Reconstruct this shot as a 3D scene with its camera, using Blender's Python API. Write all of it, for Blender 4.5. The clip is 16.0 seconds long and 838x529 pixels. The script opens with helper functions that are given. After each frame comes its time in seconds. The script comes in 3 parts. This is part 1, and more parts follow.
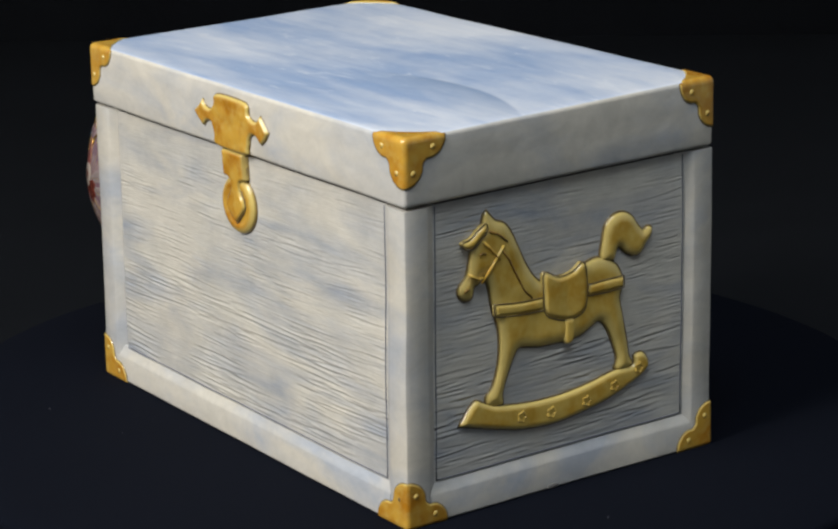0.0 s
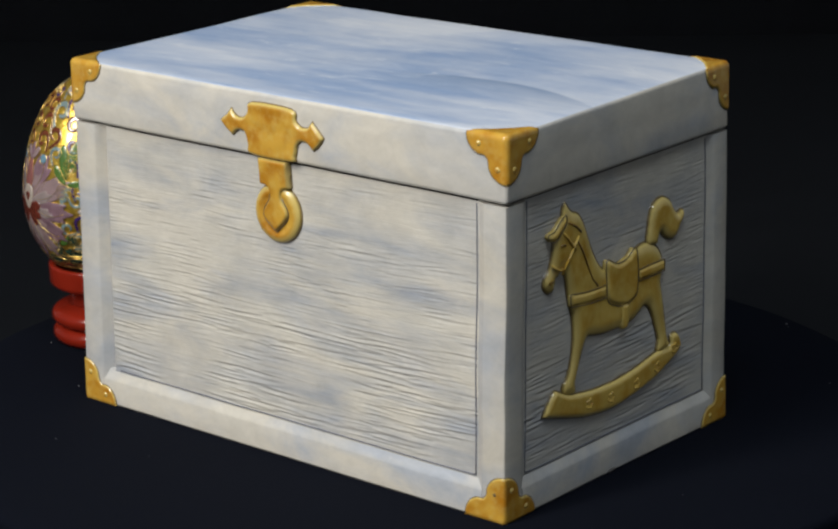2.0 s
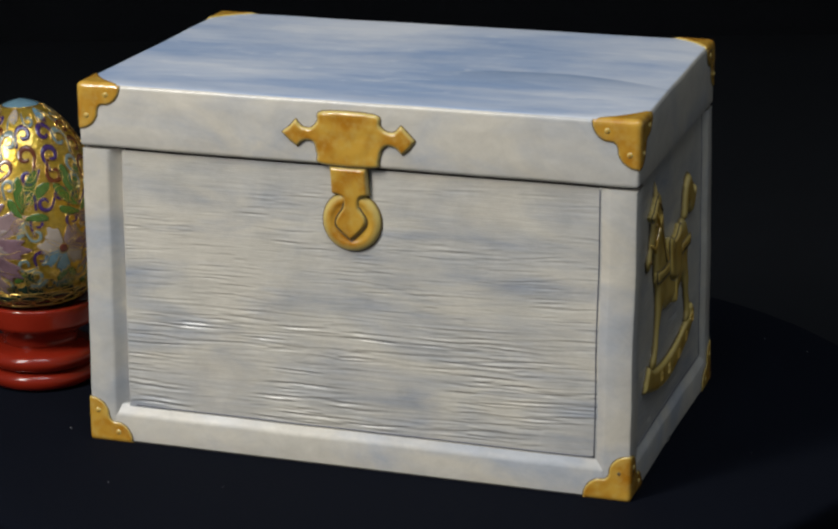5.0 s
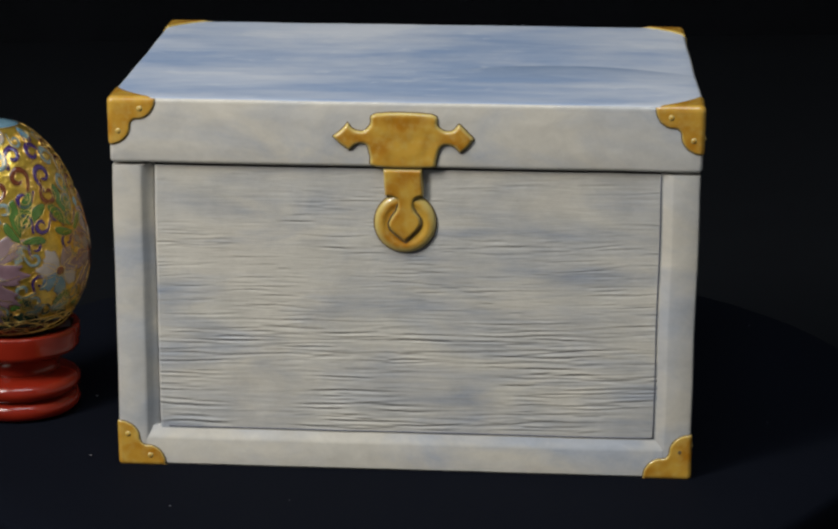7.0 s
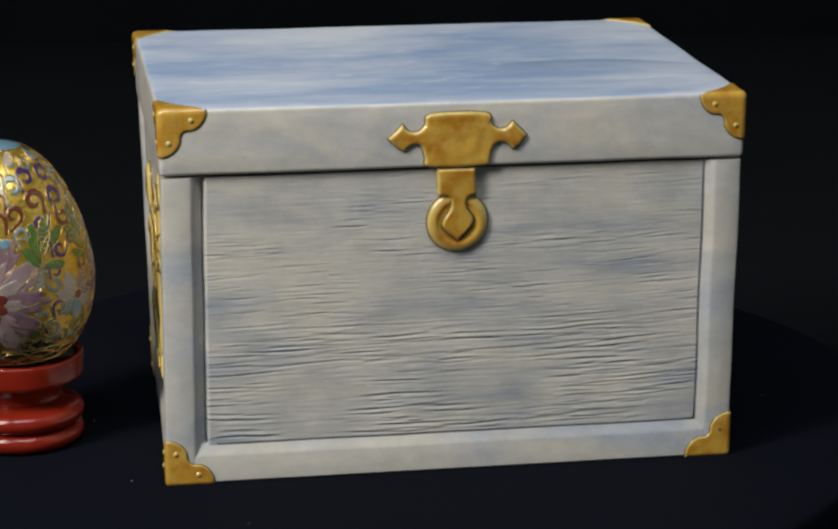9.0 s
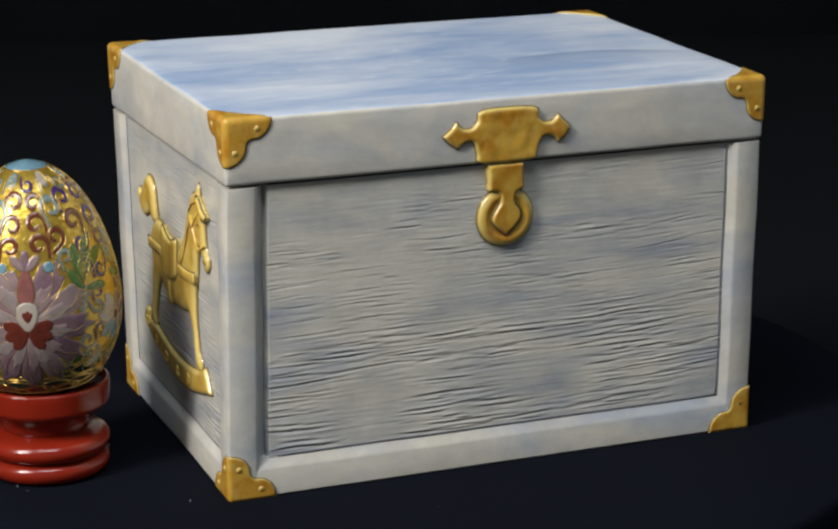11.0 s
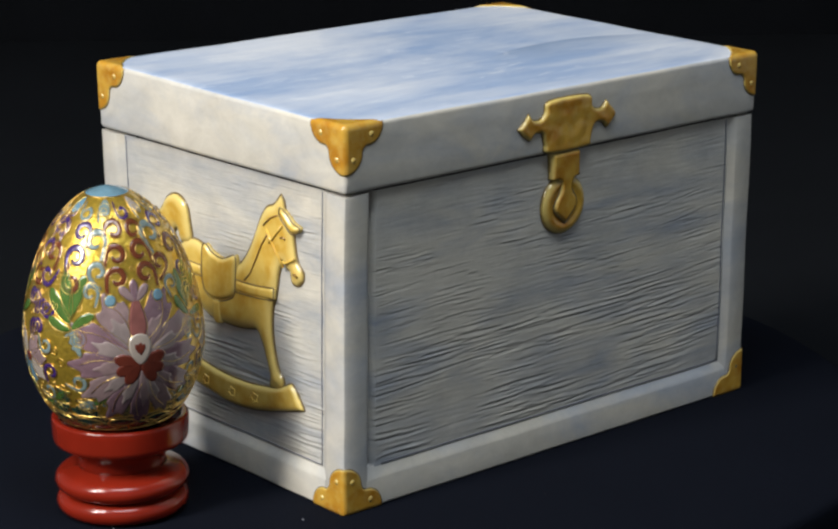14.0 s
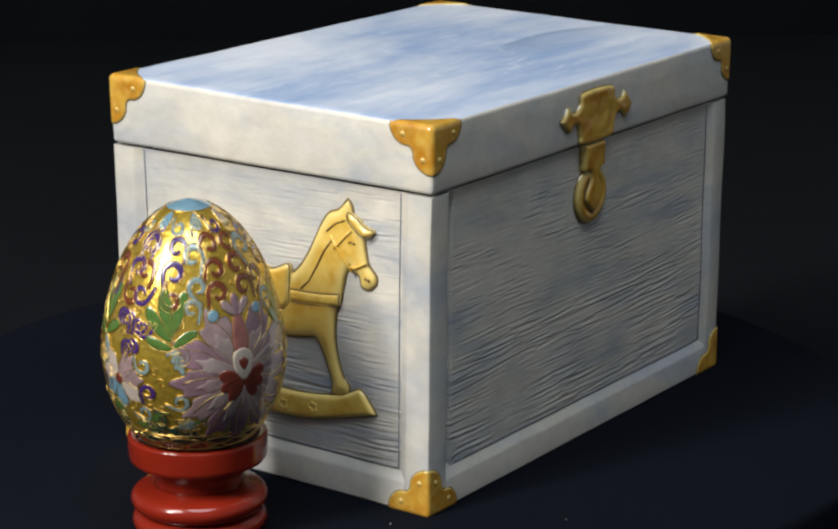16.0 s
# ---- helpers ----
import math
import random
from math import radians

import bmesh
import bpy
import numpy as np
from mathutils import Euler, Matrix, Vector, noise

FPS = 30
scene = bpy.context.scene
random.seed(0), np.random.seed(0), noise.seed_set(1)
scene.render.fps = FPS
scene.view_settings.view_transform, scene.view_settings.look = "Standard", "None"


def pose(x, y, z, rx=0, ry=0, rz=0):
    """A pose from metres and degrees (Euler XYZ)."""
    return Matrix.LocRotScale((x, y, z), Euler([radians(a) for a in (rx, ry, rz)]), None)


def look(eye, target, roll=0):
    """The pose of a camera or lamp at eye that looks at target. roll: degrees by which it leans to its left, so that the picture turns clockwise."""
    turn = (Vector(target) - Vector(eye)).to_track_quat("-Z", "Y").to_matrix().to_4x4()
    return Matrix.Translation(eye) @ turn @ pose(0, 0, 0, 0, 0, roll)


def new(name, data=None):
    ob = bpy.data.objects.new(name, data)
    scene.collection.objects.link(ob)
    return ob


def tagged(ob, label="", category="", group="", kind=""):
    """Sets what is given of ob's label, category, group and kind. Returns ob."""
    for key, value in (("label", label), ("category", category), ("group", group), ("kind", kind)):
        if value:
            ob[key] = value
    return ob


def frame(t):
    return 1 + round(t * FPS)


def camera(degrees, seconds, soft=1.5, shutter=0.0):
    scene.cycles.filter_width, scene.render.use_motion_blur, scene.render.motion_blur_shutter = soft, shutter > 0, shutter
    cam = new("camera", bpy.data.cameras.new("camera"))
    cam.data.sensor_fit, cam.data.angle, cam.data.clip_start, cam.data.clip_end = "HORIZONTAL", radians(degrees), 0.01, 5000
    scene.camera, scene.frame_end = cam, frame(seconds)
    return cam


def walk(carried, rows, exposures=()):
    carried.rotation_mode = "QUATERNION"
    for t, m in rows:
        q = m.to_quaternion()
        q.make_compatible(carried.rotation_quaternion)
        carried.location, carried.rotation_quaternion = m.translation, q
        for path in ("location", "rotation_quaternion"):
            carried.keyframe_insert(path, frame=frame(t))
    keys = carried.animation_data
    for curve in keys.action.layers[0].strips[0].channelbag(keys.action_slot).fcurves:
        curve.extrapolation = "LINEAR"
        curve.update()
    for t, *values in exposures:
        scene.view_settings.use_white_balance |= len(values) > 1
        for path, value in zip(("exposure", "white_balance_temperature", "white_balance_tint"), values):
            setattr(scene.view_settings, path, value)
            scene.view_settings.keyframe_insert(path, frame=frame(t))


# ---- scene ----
# A glazed ceramic toy-chest box and a cloisonne egg turn on a cloth-covered turntable before a still camera.
cam = camera(20.762, 16.0, soft=2.4)
EYE = Vector((0.0, -0.8, 0.2795))
VIEW = Vector((0.00536, 1.0, -0.28508))
# the tripod trembles a little: (seconds, degrees to the right, degrees upwards)
TREMBLE = [(0, 0.021, -0.012), (0.5, 0.021, -0.011), (1, -0.009, -0.012), (1.5, -0.005, -0.013), (2, -0.002, -0.009), (2.5, -0.014, -0.007), (3, 0.000, -0.007), (3.5, 0.008, -0.001), (4, -0.013, -0.000), (6.5, -0.012, 0.002), (7, -0.004, 0.003), (7.5, 0.004, 0.008), (8, -0.006, 0.008), (8.5, -0.006, 0.001), (9, -0.000, 0.022), (11.5, -0.007, 0.010), (12, 0.006, 0.024), (12.5, 0.002, 0.005), (13, -0.002, 0.009), (13.5, -0.001, 0.015), (14, -0.001, -0.008), (14.5, 0.007, -0.035), (15, 0.009, 0.025), (15.5, 0.002, -0.010), (16, 0.003, -0.008)]


def aim(right, up):
    return look(EYE, EYE + VIEW + Vector((math.tan(radians(right)), 0.0, 1.08 * math.tan(radians(up)))), -0.51)


walk(cam, [(t, aim(right, up)) for t, right, up in TREMBLE],
     exposures=[(0.0, 0.23), (1.5, 0.11), (3.5, -0.19), (7.0, -0.29), (8.0, -0.31), (9.0, -0.13), (11.3, 0.20), (12.5, 0.29), (16.0, 0.42)])

# ---- light: two softboxes, one over the other, to the upper left of the camera, a dimmer cool ceiling lamp, pale walls all round ----
world = bpy.data.worlds.new("room_light")
scene.world = world
world.use_nodes = True
world.node_tree.nodes["Background"].inputs["Color"].default_value = (0.80, 0.90, 1.0, 1)
world.node_tree.nodes["Background"].inputs["Strength"].default_value = 0.05


def softbox(name, eye, target, width, height, watts, colour):
    data = bpy.data.lights.new(name, "AREA")
    data.shape, data.size, data.size_y, data.energy, data.color = "RECTANGLE", width, height, watts, colour
    ob = new(name, data)
    ob.matrix_world = look(eye, target)
    return ob


softbox("key_softbox", (-0.69, -0.69, 0.92), (0, 0, 0.06), 0.32, 0.40, 10.6, (1.0, 0.972, 0.92))
softbox("lower_softbox", (-0.84, -0.76, 0.69), (0, 0, 0.06), 0.15, 0.19, 6.0, (1.0, 0.972, 0.92))

softbox("ceiling_lamp", (0.05, -0.85, 1.70), (0.05, -0.8, 0.0), 0.90, 0.60, 15.0, (0.83, 0.92, 0.99))

# ---- materials ----


def material(name):
    m = bpy.data.materials.new(name)
    m.use_nodes = True
    t = m.node_tree
    return m, t, t.nodes["Principled BSDF"]


def node(t, kind, **values):
    n = t.nodes.new(kind)
    for key, value in values.items():
        n.inputs[key].default_value = value
    return n


def spread(t, scale, location=(0, 0, 0)):
    """Object coordinates, stretched."""
    co = t.nodes.new("ShaderNodeTexCoord")
    mp = t.nodes.new("ShaderNodeMapping")
    mp.inputs["Scale"].default_value = scale
    mp.inputs["Location"].default_value = location
    t.links.new(co.outputs["Object"], mp.inputs["Vector"])
    return mp.outputs["Vector"]


def grain(t, vector, scale, detail=4.0, rough=0.55, warp=0.0):
    n = node(t, "ShaderNodeTexNoise", Scale=scale, Detail=detail, Roughness=rough, Distortion=warp)
    t.links.new(vector, n.inputs["Vector"])
    return n.outputs["Fac"]


def ramp(t, fac, stops):
    n = t.nodes.new("ShaderNodeValToRGB")
    while len(n.color_ramp.elements) < len(stops):
        n.color_ramp.elements.new(0.5)
    for e, (p, c) in zip(n.color_ramp.elements, stops):
        e.position, e.color = p, (*c, 1) if len(c) == 3 else c
    t.links.new(fac, n.inputs["Fac"])
    return n.outputs["Color"]


def mix(t, fac, a, b, how="MIX"):
    n = t.nodes.new("ShaderNodeMix")
    n.data_type, n.blend_type = "RGBA", how
    for s, v in ((n.inputs[0], fac), (n.inputs[6], a), (n.inputs[7], b)):
        if isinstance(v, (int, float)):
            s.default_value = v
        elif isinstance(v, tuple):
            s.default_value = (*v, 1)
        else:
            t.links.new(v, s)
    return n.outputs[2]


def relief_bump(t, b, height, strength, distance):
    n = node(t, "ShaderNodeBump", Strength=strength, Distance=distance)
    t.links.new(height, n.inputs["Height"])
    t.links.new(n.outputs["Normal"], b.inputs["Normal"])


GREY = lambda v: (v, v, v)


def make_ceramic(name, cream, blue, patch, lo, hi, streaks, gloss=0.40):
    """Cream glaze with a hand-brushed blue wash."""
    m, t, b = material(name)
    wash = ramp(t, grain(t, spread(t, patch), 1.0, 5.0, 0.58, 0.6), [(lo, GREY(0)), (hi, GREY(1))])
    brush = ramp(t, grain(t, spread(t, streaks), 1.0, 3.0, 0.6), [(0.42, GREY(0.0)), (0.72, GREY(1))])
    tint = mix(t, grain(t, spread(t, (30, 30, 45)), 1.0, 2.0), tuple(c * 0.93 for c in cream), (cream[0] * 1.05, cream[1] * 1.01, cream[2] * 0.97))
    both = mix(t, 0.55, wash, brush, "MULTIPLY")
    fleck = ramp(t, grain(t, spread(t, (75, 75, 110)), 1.0, 6.0, 0.7, 0.4), [(0.30, GREY(0.80)), (0.70, GREY(1.0))])
    t.links.new(mix(t, 1.0, mix(t, both, tint, blue), fleck, "MULTIPLY"), b.inputs["Base Color"])
    b.inputs["Roughness"].default_value = gloss
    b.inputs["Coat Weight"].default_value = 0.35
    b.inputs["Coat Roughness"].default_value = 0.24
    relief_bump(t, b, grain(t, spread(t, (1, 1, 1)), 120.0, 4.0), 0.22, 0.0012)
    return m


CERAMIC = make_ceramic("cream_blue_glaze", (0.64, 0.61, 0.54), (0.36, 0.40, 0.475), (20, 20, 32), 0.44, 0.64, (12, 12, 40))
PANEL = make_ceramic("wood_grain_glaze", (0.645, 0.62, 0.555), (0.28, 0.32, 0.40), (19, 22, 62), 0.40, 0.68, (14, 24, 170), 0.36)
LID = make_ceramic("lid_glaze", (0.65, 0.62, 0.55), (0.38, 0.415, 0.48), (22, 22, 50), 0.44, 0.68, (14, 14, 60))
# fine hatching of the wood grain
for link in list(PANEL.node_tree.nodes["Principled BSDF"].inputs["Normal"].links):
    PANEL.node_tree.links.remove(link)
relief_bump(PANEL.node_tree, PANEL.node_tree.nodes["Principled BSDF"], grain(PANEL.node_tree, spread(PANEL.node_tree, (70, 70, 950)), 1.0, 4.0, 0.6, 0.3), 0.17, 0.0008)
# blue stain settles in the cuts of the wood grain
t_pan = PANEL.node_tree
b_pan = t_pan.nodes["Principled BSDF"]
cut = t_pan.nodes.new("ShaderNodeAttribute")
cut.attribute_name = "cut"
old = b_pan.inputs["Base Color"].links[0].from_socket
t_pan.links.new(mix(t_pan, ramp(t_pan, cut.outputs["Fac"], [(0.04, GREY(0)), (0.36, GREY(0.30))]), old, (0.14, 0.155, 0.19)), b_pan.inputs["Base Color"])
# the top of the lid is brushed with a stronger blue along its length
t_lid = LID.node_tree
b_lid = t_lid.nodes["Principled BSDF"]
brushed = mix(t_lid, 0.22, ramp(t_lid, grain(t_lid, spread(t_lid, (8, 19, 5), (3.1, 0.4, 0)), 1.0, 7.0, 0.62, 0.35), [(0.38, GREY(0)), (0.62, GREY(1))]),
              ramp(t_lid, grain(t_lid, spread(t_lid, (26, 190, 5), (1.1, 0.4, 0)), 1.0, 5.0, 0.65, 0.2), [(0.36, GREY(0)), (0.62, GREY(1))]))
# both tones are lifted: sheen from above is partly put into this colour
top_blue = mix(t_lid, brushed, (0.73, 0.75, 0.80), (0.30, 0.405, 0.605))
# short pale flecks where the brush skipped
fleck = ramp(t_lid, grain(t_lid, spread(t_lid, (60, 170, 5), (0.3, 2.4, 0)), 1.0, 4.0, 0.6, 0.8), [(0.60, GREY(0)), (0.76, GREY(0.6))])
top_blue = mix(t_lid, fleck, top_blue, (0.80, 0.82, 0.86))


def calc(t, how, a, b):
    n = t.nodes.new("ShaderNodeMath")
    n.operation = how
    for socket, v in zip(n.inputs, (a, b)):
        if isinstance(v, (int, float)):
            socket.default_value = v
        else:
            t.links.new(v, socket)
    return n.outputs[0]


# one bolder brush stroke, with a sharp back edge, curves over one half of the top
where = t_lid.nodes.new("ShaderNodeSeparateXYZ")
t_lid.links.new(t_lid.nodes.new("ShaderNodeTexCoord").outputs["Object"], where.inputs[0])
off = calc(t_lid, "MULTIPLY", calc(t_lid, "SUBTRACT", where.outputs["X"], 0.050), 1 / 0.042)
edge_y = calc(t_lid, "SUBTRACT", -0.0065, calc(t_lid, "MULTIPLY", calc(t_lid, "MULTIPLY", off, off), 0.011))
ahead = calc(t_lid, "MULTIPLY", calc(t_lid, "SUBTRACT", edge_y, where.outputs["Y"]), 1 / 0.030)
stroke = mix(t_lid, 1.0, ramp(t_lid, ahead, [(0.0, GREY(0)), (0.05, GREY(0.8)), (0.25, GREY(0.45)), (0.8, GREY(0))]),
             ramp(t_lid, where.outputs["X"], [(0.008, GREY(0)), (0.036, GREY(1)), (0.07, GREY(0.9)), (0.094, GREY(0.3))]), "MULTIPLY")
top_blue = mix(t_lid, stroke, top_blue, (0.19, 0.28, 0.44))
facing = t_lid.nodes.new("ShaderNodeSeparateXYZ")
t_lid.links.new(t_lid.nodes.new("ShaderNodeTexCoord").outputs["Normal"], facing.inputs[0])
old = b_lid.inputs["Base Color"].links[0].from_socket
t_lid.links.new(mix(t_lid, ramp(t_lid, facing.outputs["Z"], [(0.75, GREY(0)), (0.97, GREY(1))]), old, top_blue), b_lid.inputs["Base Color"])


def make_amber(name, deep, light, thin):
    """Amber glaze: thin and yellow over the rounded rims, pooled and brown at the foot of each relief."""
    m, t, b = material(name)
    pool = ramp(t, grain(t, spread(t, (1, 1, 1)), 120.0, 2.0, 0.5), [(0.36, GREY(0)), (0.62, GREY(1))])
    spot = ramp(t, grain(t, spread(t, (1, 1, 1)), 420.0, 2.0), [(0.45, GREY(0)), (0.8, GREY(0.35))])
    rim = t.nodes.new("ShaderNodeAttribute")
    rim.attribute_name = "rim"
    body = mix(t, spot, mix(t, pool, deep, light), thin)
    worn = mix(t, ramp(t, rim.outputs["Fac"], [(0.15, GREY(0)), (0.65, GREY(0.8))]), body, thin)
    t.links.new(mix(t, ramp(t, rim.outputs["Fac"], [(0.84, GREY(0)), (0.98, GREY(0.75))]), worn, (0.10, 0.055, 0.015)), b.inputs["Base Color"])
    b.inputs["Roughness"].default_value = 0.26
    b.inputs["Coat Weight"].default_value = 0.5
    b.inputs["Coat Roughness"].default_value = 0.09
    relief_bump(t, b, grain(t, spread(t, (1, 1, 1)), 330.0, 2.0), 0.15, 0.0006)
    return m


AMBER = make_amber("amber_glaze", (0.41, 0.175, 0.012), (0.56, 0.32, 0.045), (0.58, 0.46, 0.15))
HORSE = make_amber("horse_amber_glaze", (0.56, 0.325, 0.042), (0.68, 0.46, 0.10), (0.72, 0.56, 0.19))


def plain(name, colour, rough=0.3, metal=0.0, coat=0.0, vary=0.15, scale=300.0, bump=0.1):
    m, t, b = material(name)
    f = grain(t, spread(t, (1, 1, 1)), scale, 3.0)
    t.links.new(mix(t, f, tuple(c * (1 - vary) for c in colour), tuple(min(1, c * (1 + vary)) for c in colour)), b.inputs["Base Color"])
    b.inputs["Roughness"].default_value, b.inputs["Metallic"].default_value, b.inputs["Coat Weight"].default_value = rough, metal, coat
    b.inputs["Coat Roughness"].default_value = 0.05
    if bump:
        relief_bump(t, b, f, bump, 0.0005)
    return m


CHIP = plain("bare_clay", (0.20, 0.19, 0.18), 0.9)
SLATE = plain("slate_stain", (0.13, 0.135, 0.16), 0.5)
STAIN = plain("brown_stain", (0.15, 0.105, 0.045), 0.35, 0, 0.4, 0.4)
FAINT = plain("pooled_amber", (0.24, 0.13, 0.025), 0.3, 0, 0.4, 0.3)
SEAM = plain("unglazed_seam", (0.06, 0.05, 0.045), 0.9)
GOLD = plain("gold_ground", (0.58, 0.39, 0.05), 0.28, 0.75, 0.8, 0.4, 700.0, 0.4)
WIRE = plain("gold_wire", (0.70, 0.48, 0.14), 0.3, 1.0, 0.0, 0.1)
LACQUER = plain("red_lacquer", (0.195, 0.014, 0.0055), 0.22, 0.0, 0.3, 0.3, 60.0, 0.03)
LACQUER.node_tree.nodes["Principled BSDF"].inputs["Specular IOR Level"].default_value = 0.3
ENAMEL = {
    "purple": plain("purple_enamel", (0.042, 0.017, 0.10), 0.2, 0, 0.7, 0.3),
    "rust": plain("rust_enamel", (0.115, 0.028, 0.009), 0.2, 0, 0.7, 0.3),
    "slate": plain("slate_enamel", (0.16, 0.21, 0.20), 0.2, 0, 0.7, 0.3),
    "green": plain("green_enamel", (0.06, 0.125, 0.022), 0.2, 0, 0.7, 0.45, 500.0),
    "dark": plain("dark_green_enamel", (0.025, 0.05, 0.03), 0.2, 0, 0.7, 0.45, 500.0),
    "lilac": plain("lilac_enamel", (0.175, 0.105, 0.125), 0.25, 0, 0.5, 0.6, 200.0),
    "pink": plain("pink_enamel", (0.225, 0.155, 0.155), 0.22, 0, 0.7, 0.45, 260.0),
    "white": plain("white_enamel", (0.36, 0.305, 0.26), 0.22, 0, 0.7, 0.15, 260.0),
    "pale": plain("pale_lilac_enamel", (0.24, 0.19, 0.18), 0.24, 0, 0.6, 0.55, 180.0),
    "rose": plain("rose_enamel", (0.20, 0.07, 0.06), 0.22, 0, 0.6, 0.4, 260.0),
    "red": plain("red_enamel", (0.115, 0.024, 0.014), 0.2, 0, 0.7, 0.3),
    "sky": plain("sky_blue_enamel", (0.12, 0.22, 0.28), 0.2, 0, 0.7, 0.35, 400.0),
}


def make_cloth(name, colour, weave):
    m, t, b = material(name)
    f = grain(t, spread(t, (1, 1, 1)), weave, 5.0, 0.7)
    big = grain(t, spread(t, (1, 1, 1)), 14.0, 3.0)
    t.links.new(mix(t, 0.5, mix(t, f, tuple(c * 0.6 for c in colour), tuple(c * 1.4 for c in colour)), mix(t, big, tuple(c * 0.7 for c in colour), tuple(c * 1.3 for c in colour))), b.inputs["Base Color"])
    b.inputs["Roughness"].default_value = 0.95
    b.inputs["Specular IOR Level"].default_value = 0.05
    relief_bump(t, b, f, 0.5, 0.001)
    return m


NAVY = make_cloth("navy_felt", (0.0034, 0.0044, 0.0082), 900.0)
BLACK = make_cloth("black_cloth", (0.0070, 0.0079, 0.0098), 500.0)
# same black cloth, its colour raised to stand in for light missing there
DRAPE = make_cloth("backdrop_cloth", (0.0105, 0.0115, 0.0140), 500.0)
LINT = plain("lint", (0.28, 0.28, 0.30), 0.9)

# ---- mesh helpers; the box and egg are drawn in millimetres ----
MM = 0.001


def part(name, mesh, mat, parent, label="", crisp=None):
    """Links a bmesh or mesh as one object under a thing or a part."""
    if isinstance(mesh, bmesh.types.BMesh):
        me = bpy.data.meshes.new(name)
        mesh.to_mesh(me)
        mesh.free()
    else:
        me = mesh
    for p in me.polygons:
        p.use_smooth = True
    if crisp:
        me.set_sharp_from_angle(angle=radians(crisp))
    me.materials.clear()
    me.materials.append(mat)
    ob = new(name, me)
    if parent:
        ob.parent = parent
    return tagged(ob, label)


def thing(name, label, category, group="", kind=""):
    return tagged(new(name), label, category, group, kind)


def smooth_loop(pts, n=5, sharp=()):
    """A closed Catmull-Rom curve through pts; corners whose index is in sharp stay sharp."""
    out, k = [], len(pts)
    for i in range(k):
        a, b, c, d = (Vector(pts[(i + j) % k]) for j in (-1, 0, 1, 2))
        if i in sharp:
            a = b - (c - b)
        if (i + 1) % k in sharp:
            d = c + (c - b)
        for s in range(n):
            u = s / n
            out.append(0.5 * (2 * b + (c - a) * u + (2 * a - 5 * b + 4 * c - d) * u * u + (3 * b - a - 3 * c + d) * u ** 3))
    return np.array([tuple(p) for p in out])


def relief(outline, height, edge, place, step=0.6, sink=0.25, free=None, extra=None, top=None):
    """A raised shape with a rounded rim: a grid inside the closed outline, its border drawn to the outline.
    place(u, v, h) puts a point of it in space. free: a test for those border points that keep full height."""
    q = np.asarray(outline, float)
    r = np.roll(q, -1, 0) - q
    lo, hi = q.min(0) - step, q.max(0) + step
    us, vs = np.arange(lo[0], hi[0] + step, step), np.arange(lo[1], hi[1] + step, step)
    g = np.stack(np.meshgrid(us, vs, indexing="ij"), -1).reshape(-1, 2)
    inside = np.zeros(len(g), bool)
    dist = np.full(len(g), 1e9)
    near = np.zeros_like(g)
    open_d = np.full(len(g), 1e9)
    for a, d in zip(q, r):
        b = a + d
        cross = (a[1] > g[:, 1]) != (b[1] > g[:, 1])
        if abs(d[1]) > 1e-12:
            inside ^= cross & (g[:, 0] < a[0] + (g[:, 1] - a[1]) * d[0] / d[1])
        s = np.clip(((g - a) @ d) / max(d @ d, 1e-12), 0, 1)
        p = a + s[:, None] * d
        e = np.hypot(*(g - p).T)
        w = e < dist
        dist[w], near[w] = e[w], p[w]
        if free is None or not free((a + b) / 2):
            open_d = np.minimum(open_d, e)
    nv = len(vs)
    verts, index, faces, rims = [], {}, [], []

    def vertex(k):
        if k not in index:
            index[k] = len(verts)
            if inside[k]:
                u, v = g[k]
                x = min(open_d[k] / edge, 1)
                h = height * math.sqrt(1 - (1 - x) ** 2)
                rims.append(1 - x)
            else:
                u, v = near[k]
                h = height if free is not None and free(near[k]) else -sink
                rims.append(0.0 if h > 0 else 1.0)
            if extra is not None:
                h += extra(u, v) * (1 if inside[k] else 0)
            if top is not None:
                h = min(h, top)
            verts.append(place(u, v, h))
        return index[k]

    for i in range(len(us) - 1):
        for j in range(nv - 1):
            c = (i * nv + j, (i + 1) * nv + j, (i + 1) * nv + j + 1, i * nv + j + 1)
            if any(inside[k] for k in c):
                faces.append(tuple(vertex(k) for k in c))
    me = bpy.data.meshes.new("relief")
    me.from_pydata([tuple(v) for v in verts], [], faces)
    me.attributes.new("rim", "FLOAT", "POINT").data.foreach_set("value", rims)
    bm = bmesh.new()
    bm.from_mesh(me)
    bpy.data.meshes.remove(me)
    bmesh.ops.remove_doubles(bm, verts=bm.verts, dist=1e-6)
    bmesh.ops.dissolve_degenerate(bm, edges=bm.edges, dist=1e-7)
    return bm


